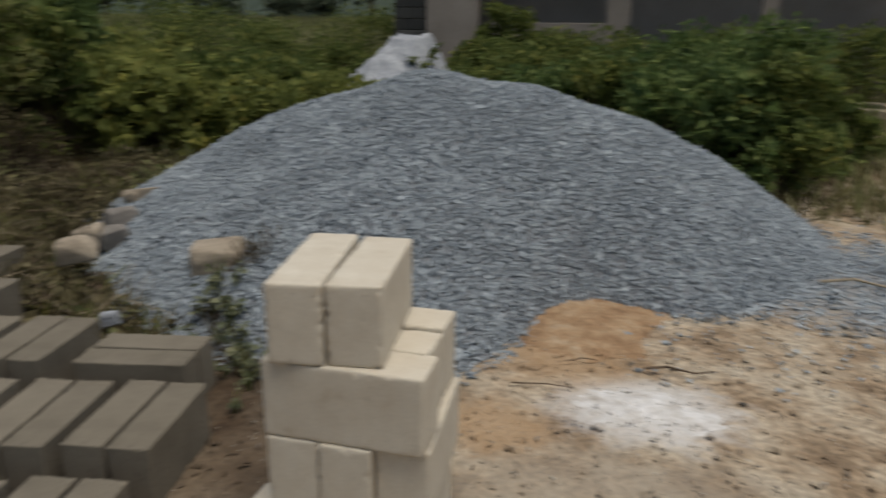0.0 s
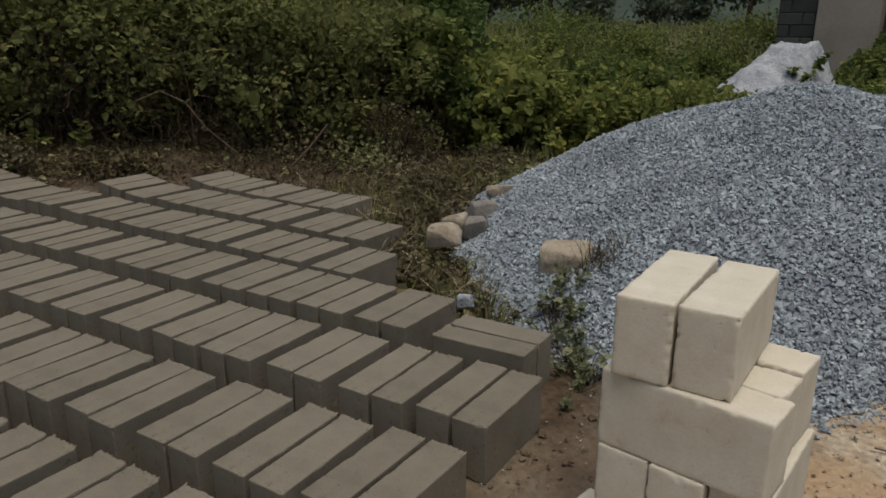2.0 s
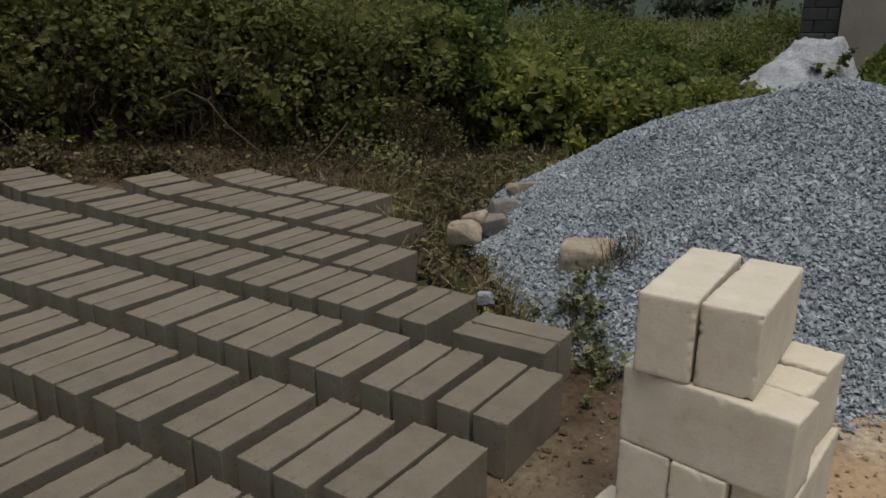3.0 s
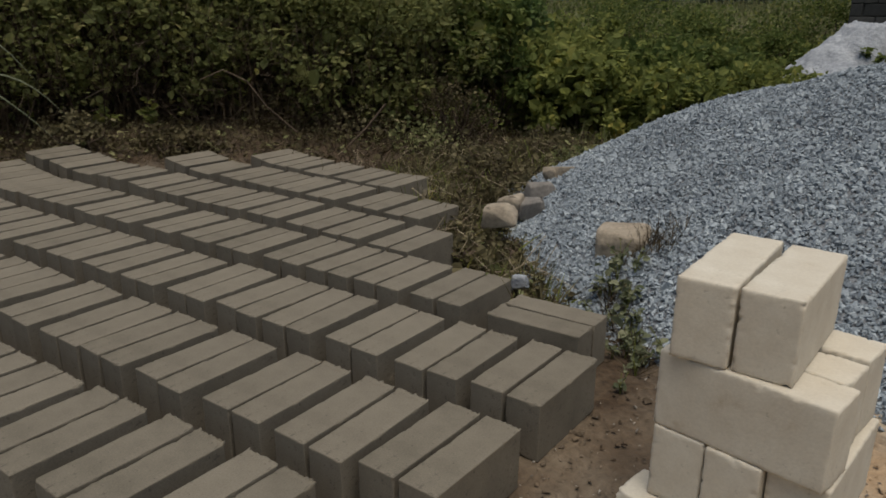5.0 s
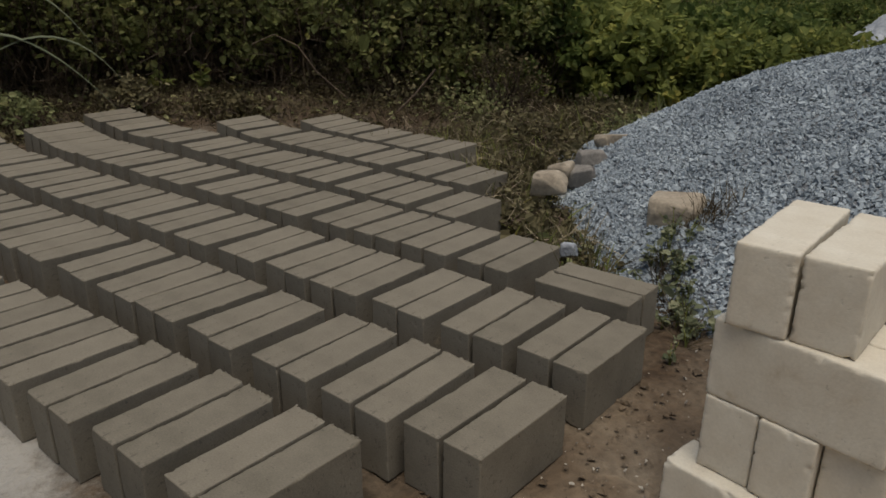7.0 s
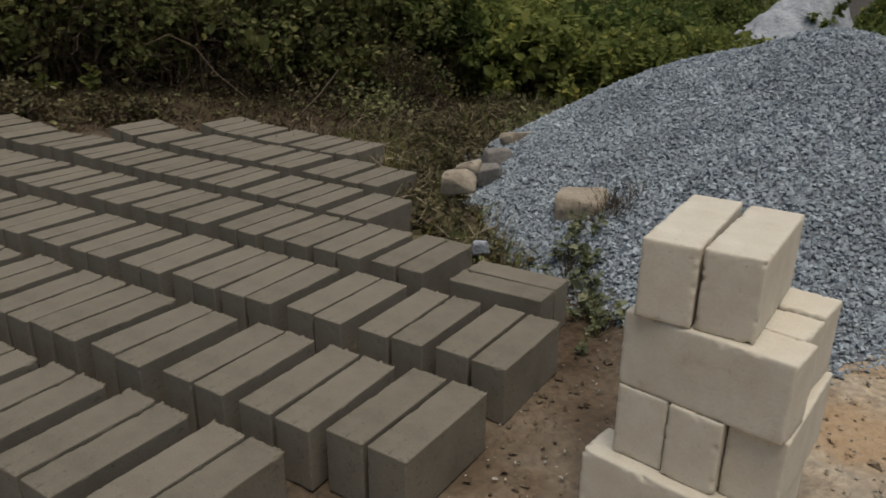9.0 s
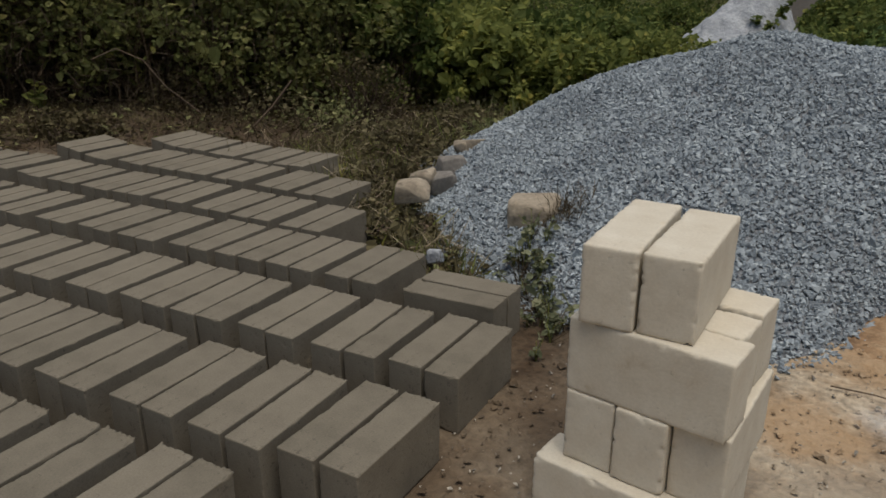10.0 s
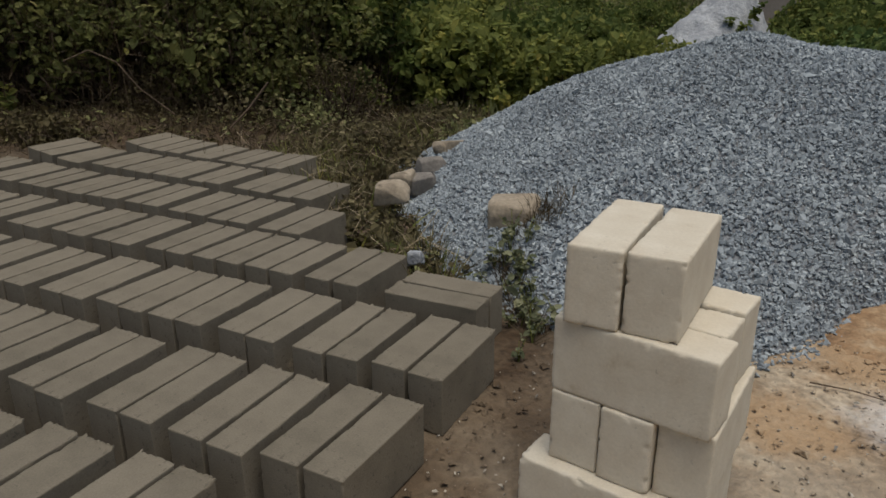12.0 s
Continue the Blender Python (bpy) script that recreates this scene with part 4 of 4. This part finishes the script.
def frond(parent, pts, width, droop_sides):
    """A long folded blade along pts."""
    pts = np.array(pts)
    k = len(pts)
    d = np.gradient(pts, axis=0)
    sidew = np.cross(d, (0, 0, 1.0))
    sidew /= np.linalg.norm(sidew, axis=1)[:, None]
    w = width * np.sin(np.linspace(0.35, math.pi - 0.05, k))[:, None]
    up = np.array([0, 0, 1.0]) * w * 0.5
    v = np.concatenate([pts - sidew * w - up * droop_sides, pts, pts + sidew * w - up * droop_sides, pts - (0, 0, 0.006)])
    f = []
    for i in range(k - 1):
        f += [(i, i + 1, k + i + 1, k + i), (k + i, k + i + 1, 2 * k + i + 1, 2 * k + i), (i, 3 * k + i, 3 * k + i + 1, i + 1), (3 * k + i, 2 * k + i, 2 * k + i + 1, 3 * k + i + 1)]
    return part("frond", bulk("frond", v, np.array(f), M_FROND, True), parent)


def arch(p0, p1, p2, k=12):
    t = np.linspace(0, 1, k)[:, None]
    return (1 - t) ** 2 * np.array(p0) + 2 * t * (1 - t) * np.array(p1) + t ** 2 * np.array(p2)


palm = new("palm_seedling")
tagged(palm, "young palm with long drooping grey-green fronds", "palm")
frond(palm, arch((-7.1, -1.0, 0.3), (-6.85, -0.35, 2.25), (-6.62, 0.40, 0.80), 16), 0.065, 0.8)
frond(palm, arch((-7.1, -1.0, 0.3), (-6.95, -0.55, 1.75), (-6.55, 0.47, 0.28), 16), 0.055, 0.8)
frond(palm, arch((-7.1, -1.0, 0.3), (-6.75, 0.0, 1.55), (-6.55, 0.56, 0.52), 16), 0.045, 0.8)
frond(palm, arch((-7.1, -1.0, 0.3), (-7.2, -0.9, 2.2), (-6.9, -0.3, 1.6), 16), 0.055, 0.8)
v, f = tubes([([(-7.1, -1.0, -0.02), (-7.1, -1.0, 0.35)], 0.06, 0.03)], 8)
part("stalk", bulk("stalk", v, f, M_TWIG, True), palm)

# ---------- pale heap, house, distance ----------
na, nr = 140, 60
vv = []
for i in range(nr + 1):
    r = 2.0 * i / nr
    for j in range(na):
        a = 2 * math.pi * j / na
        x, y = -2.70 + r * math.cos(a) * (0.56 if math.cos(a) > 0 else 0.74), 9.9 + r * math.sin(a)
        z = 1.35 - 0.82 * max(0.0, r - 0.46) * (1.0 + 0.6 * max(0.0, math.cos(a))) + (0.05 + 0.12 * min(1, r)) * noise.noise((x * 1.9, y * 1.9, 4.3)) + 0.05 * noise.noise((x * 5, y * 5, 1.3)) + 0.035 * noise.noise((x * 12, y * 12, 0.3)) + 0.02 * noise.noise((x * 26, y * 26, 2.3))
        vv.append((x, y, z))
idx = np.arange((nr + 1) * na).reshape(nr + 1, na)
nxt = np.roll(idx, -1, 1)
ff = np.stack([idx[:-1], idx[1:], nxt[1:], nxt[:-1]], -1).reshape(-1, 4)
tagged(new("pale_heap", bulk("pale_heap", np.array(vv), ff, M_PALE, True)), "heap of pale grey-white stone dust among the weeds", "gravel heap")


def box(x0, x1, y0, y1, z0, z1):
    bm = bmesh.new()
    bmesh.ops.create_cube(bm, size=1)
    for v in bm.verts:
        v.co = Vector((x0 + (v.co.x + 0.5) * (x1 - x0), y0 + (v.co.y + 0.5) * (y1 - y0), z0 + (v.co.z + 0.5) * (z1 - z0)))
    bmesh.ops.bevel(bm, geom=bm.edges[:], offset=0.008, segments=1, affect="EDGES")
    return bm


house = new("house")
tagged(house, "unfinished house of dark blockwork with bare plastered piers", "house")
part("plinth", from_bm("plinth", box(-4.1, 6.6, 13.75, 19.0, -0.2, 1.22), M_OLDBLOCK), house)
wall = part("back_wall", from_bm("back_wall", box(-3.3, 6.4, 15.6, 15.85, 1.225, 4.6), M_PLASTER), house, "dark unplastered wall in the shade of the porch")
part("plastered_pier", from_bm("plastered_pier", box(-3.61, -2.54, 13.68, 14.0, 0.2, 4.6), M_PLASTER), house, "bare beige plastered wall")
part("pier", from_bm("pier", box(0.05, 0.49, 13.8, 14.2, 1.225, 4.6), M_PLASTER), house)
part("pier", from_bm("pier", box(2.88, 3.16, 13.8, 14.1, 1.225, 4.6), M_PLASTER), house)
part("pier", from_bm("pier", box(5.75, 6.3, 13.8, 14.2, 1.225, 4.6), M_PLASTER), house)
part("parapet", from_bm("parapet", box(-2.25, 0.04, 13.85, 14.0, 1.225, 1.62), M_PLASTER), house)
# Added roof, never in view; it keeps the porch behind the piers dark.
part("slab", from_bm("slab", box(-4.2, 6.7, 13.5, 19.1, 4.605, 4.75), M_PLASTER), house, "added concrete roof slab, out of view, shading the porch")
core = part("side_wall", from_bm("side_wall", box(-4.34, -3.62, 13.80, 18.8, 1.225, 4.6), M_OLDBLOCK), house, "dark blockwork wall with open joints")
brick_me = from_bm("brick", box(-0.2175, 0.2175, -0.02, 0.03, 0.0, 0.212), M_OLDBLOCK)
mid_me = from_bm("brick", box(-0.105, 0.105, -0.02, 0.03, 0.0, 0.212), M_OLDBLOCK)
for c in range(13):
    z = 1.24 + c * 0.226
    if c in (6, 7, 8, 9, 10):
        continue
    flip = c % 2
    for me, xx in ((brick_me, -4.10 + 0.24 * flip), (mid_me, -3.76 if not flip else -4.22)):
        b = part("brick", me, core)
        b.location = (xx, 13.785, z)
part("sill", from_bm("sill", box(-4.2, -3.66, 13.74, 13.86, 2.57, 2.62), M_PLASTER), house)
# Flat dark panel on the wall face stands for shade inside the window opening.
part("window_recess", from_bm("window_recess", box(-4.18, -3.68, 13.775, 13.80, 2.65, 3.6), M_TWIG), house)

for x, y, w, t in ((4.0, 10.9, 1.0, 10), (4.35, 11.6, 1.2, -15)):
    bmx = box(-w / 2, w / 2, -0.25, 0.25, 0, 0.16)
    ob = new("stone_slab", from_bm("stone_slab", bmx, M_ROCK))
    ob.matrix_world = pose(x, y, float(gz(x, y)) + 0.02, 0, 3, t)
    tagged(ob, "flat beige stone slab lying in the weeds", "slab")


def tree(x, y, h, r, count, leaf, seed, material):
    g = np.random.default_rng(seed)
    base = float(gz(x, y))
    root = new("tree")
    root.location = (x, y, base)
    limbs = [([(0, 0, -0.2), (0.1, 0, h * 0.3), (0.0, 0.1, h * 0.75)], h * 0.03, h * 0.012)]
    cl = []
    for k in range(26):
        a = g.uniform(0, 2 * np.pi)
        e = np.array([r * math.cos(a) * g.random() ** 0.5, r * math.sin(a) * g.random() ** 0.5, h * g.uniform(0.35, 0.97)])
        cl.append(e)
        if k < 9:
            limbs.append(([(0, 0, h * g.uniform(0.2, 0.6)), e * (0.5, 0.5, 0.85), e], h * 0.012, h * 0.004))
    cl = np.array(cl)
    pick = g.integers(0, len(cl), count)
    pos = cl[pick] + g.normal(0, 0.16 * r, (count, 3))
    v, f = tubes(limbs, 6)
    part("trunk", bulk("trunk", v, f, M_TWIG, True), root)
    part("crown", leaves_mesh("crown", pos, leaf * np.exp(g.normal(0, 0.3, count)), 2.0, material, g, 1.2), root)
    return tagged(root, "far broad-crowned tree at the edge of the field", "tree", "trees beyond the field")


rt = random.Random(5)
for i in range(16):
    d, ang = rt.uniform(45, 95), radians(-52 + 4.6 * i + rt.uniform(-1.5, 1.5))
    tree(0.9 + d * math.sin(ang), -1.6 + d * math.cos(ang), rt.uniform(3.5, 8.0), rt.uniform(2.0, 3.6), 2200, 0.36, 700 + i, M_FAR)

# wooded hillside that closes the view, distance haze put into its colour
hr = np.linspace(110, 400, 60)
ha = np.linspace(-math.pi, math.pi, 361)
R, A = np.meshgrid(hr, ha)
HXX, HYY = R * np.sin(A), R * np.cos(A)
HH = gz(HXX, HYY) - 1.0 + (R - 110) * 0.30 * (0.8 + 0.25 * np.sin(A * 3 + 1)) + 1.8 * fbm(HXX, HYY, 0.22, 1.0) + 1.1 * fbm(HXX, HYY, 0.7, 3.0)
idx = np.arange(R.size).reshape(R.shape)
f = np.stack([idx[:-1, :-1], idx[1:, :-1], idx[1:, 1:], idx[:-1, 1:]], -1).reshape(-1, 4)
tagged(new("backdrop", bulk("backdrop", np.stack([HXX, HYY, HH], -1).reshape(-1, 3), f, M_HILL, True)), "wooded hillside beyond the field, haze put into its colour", "hill", kind="structure")
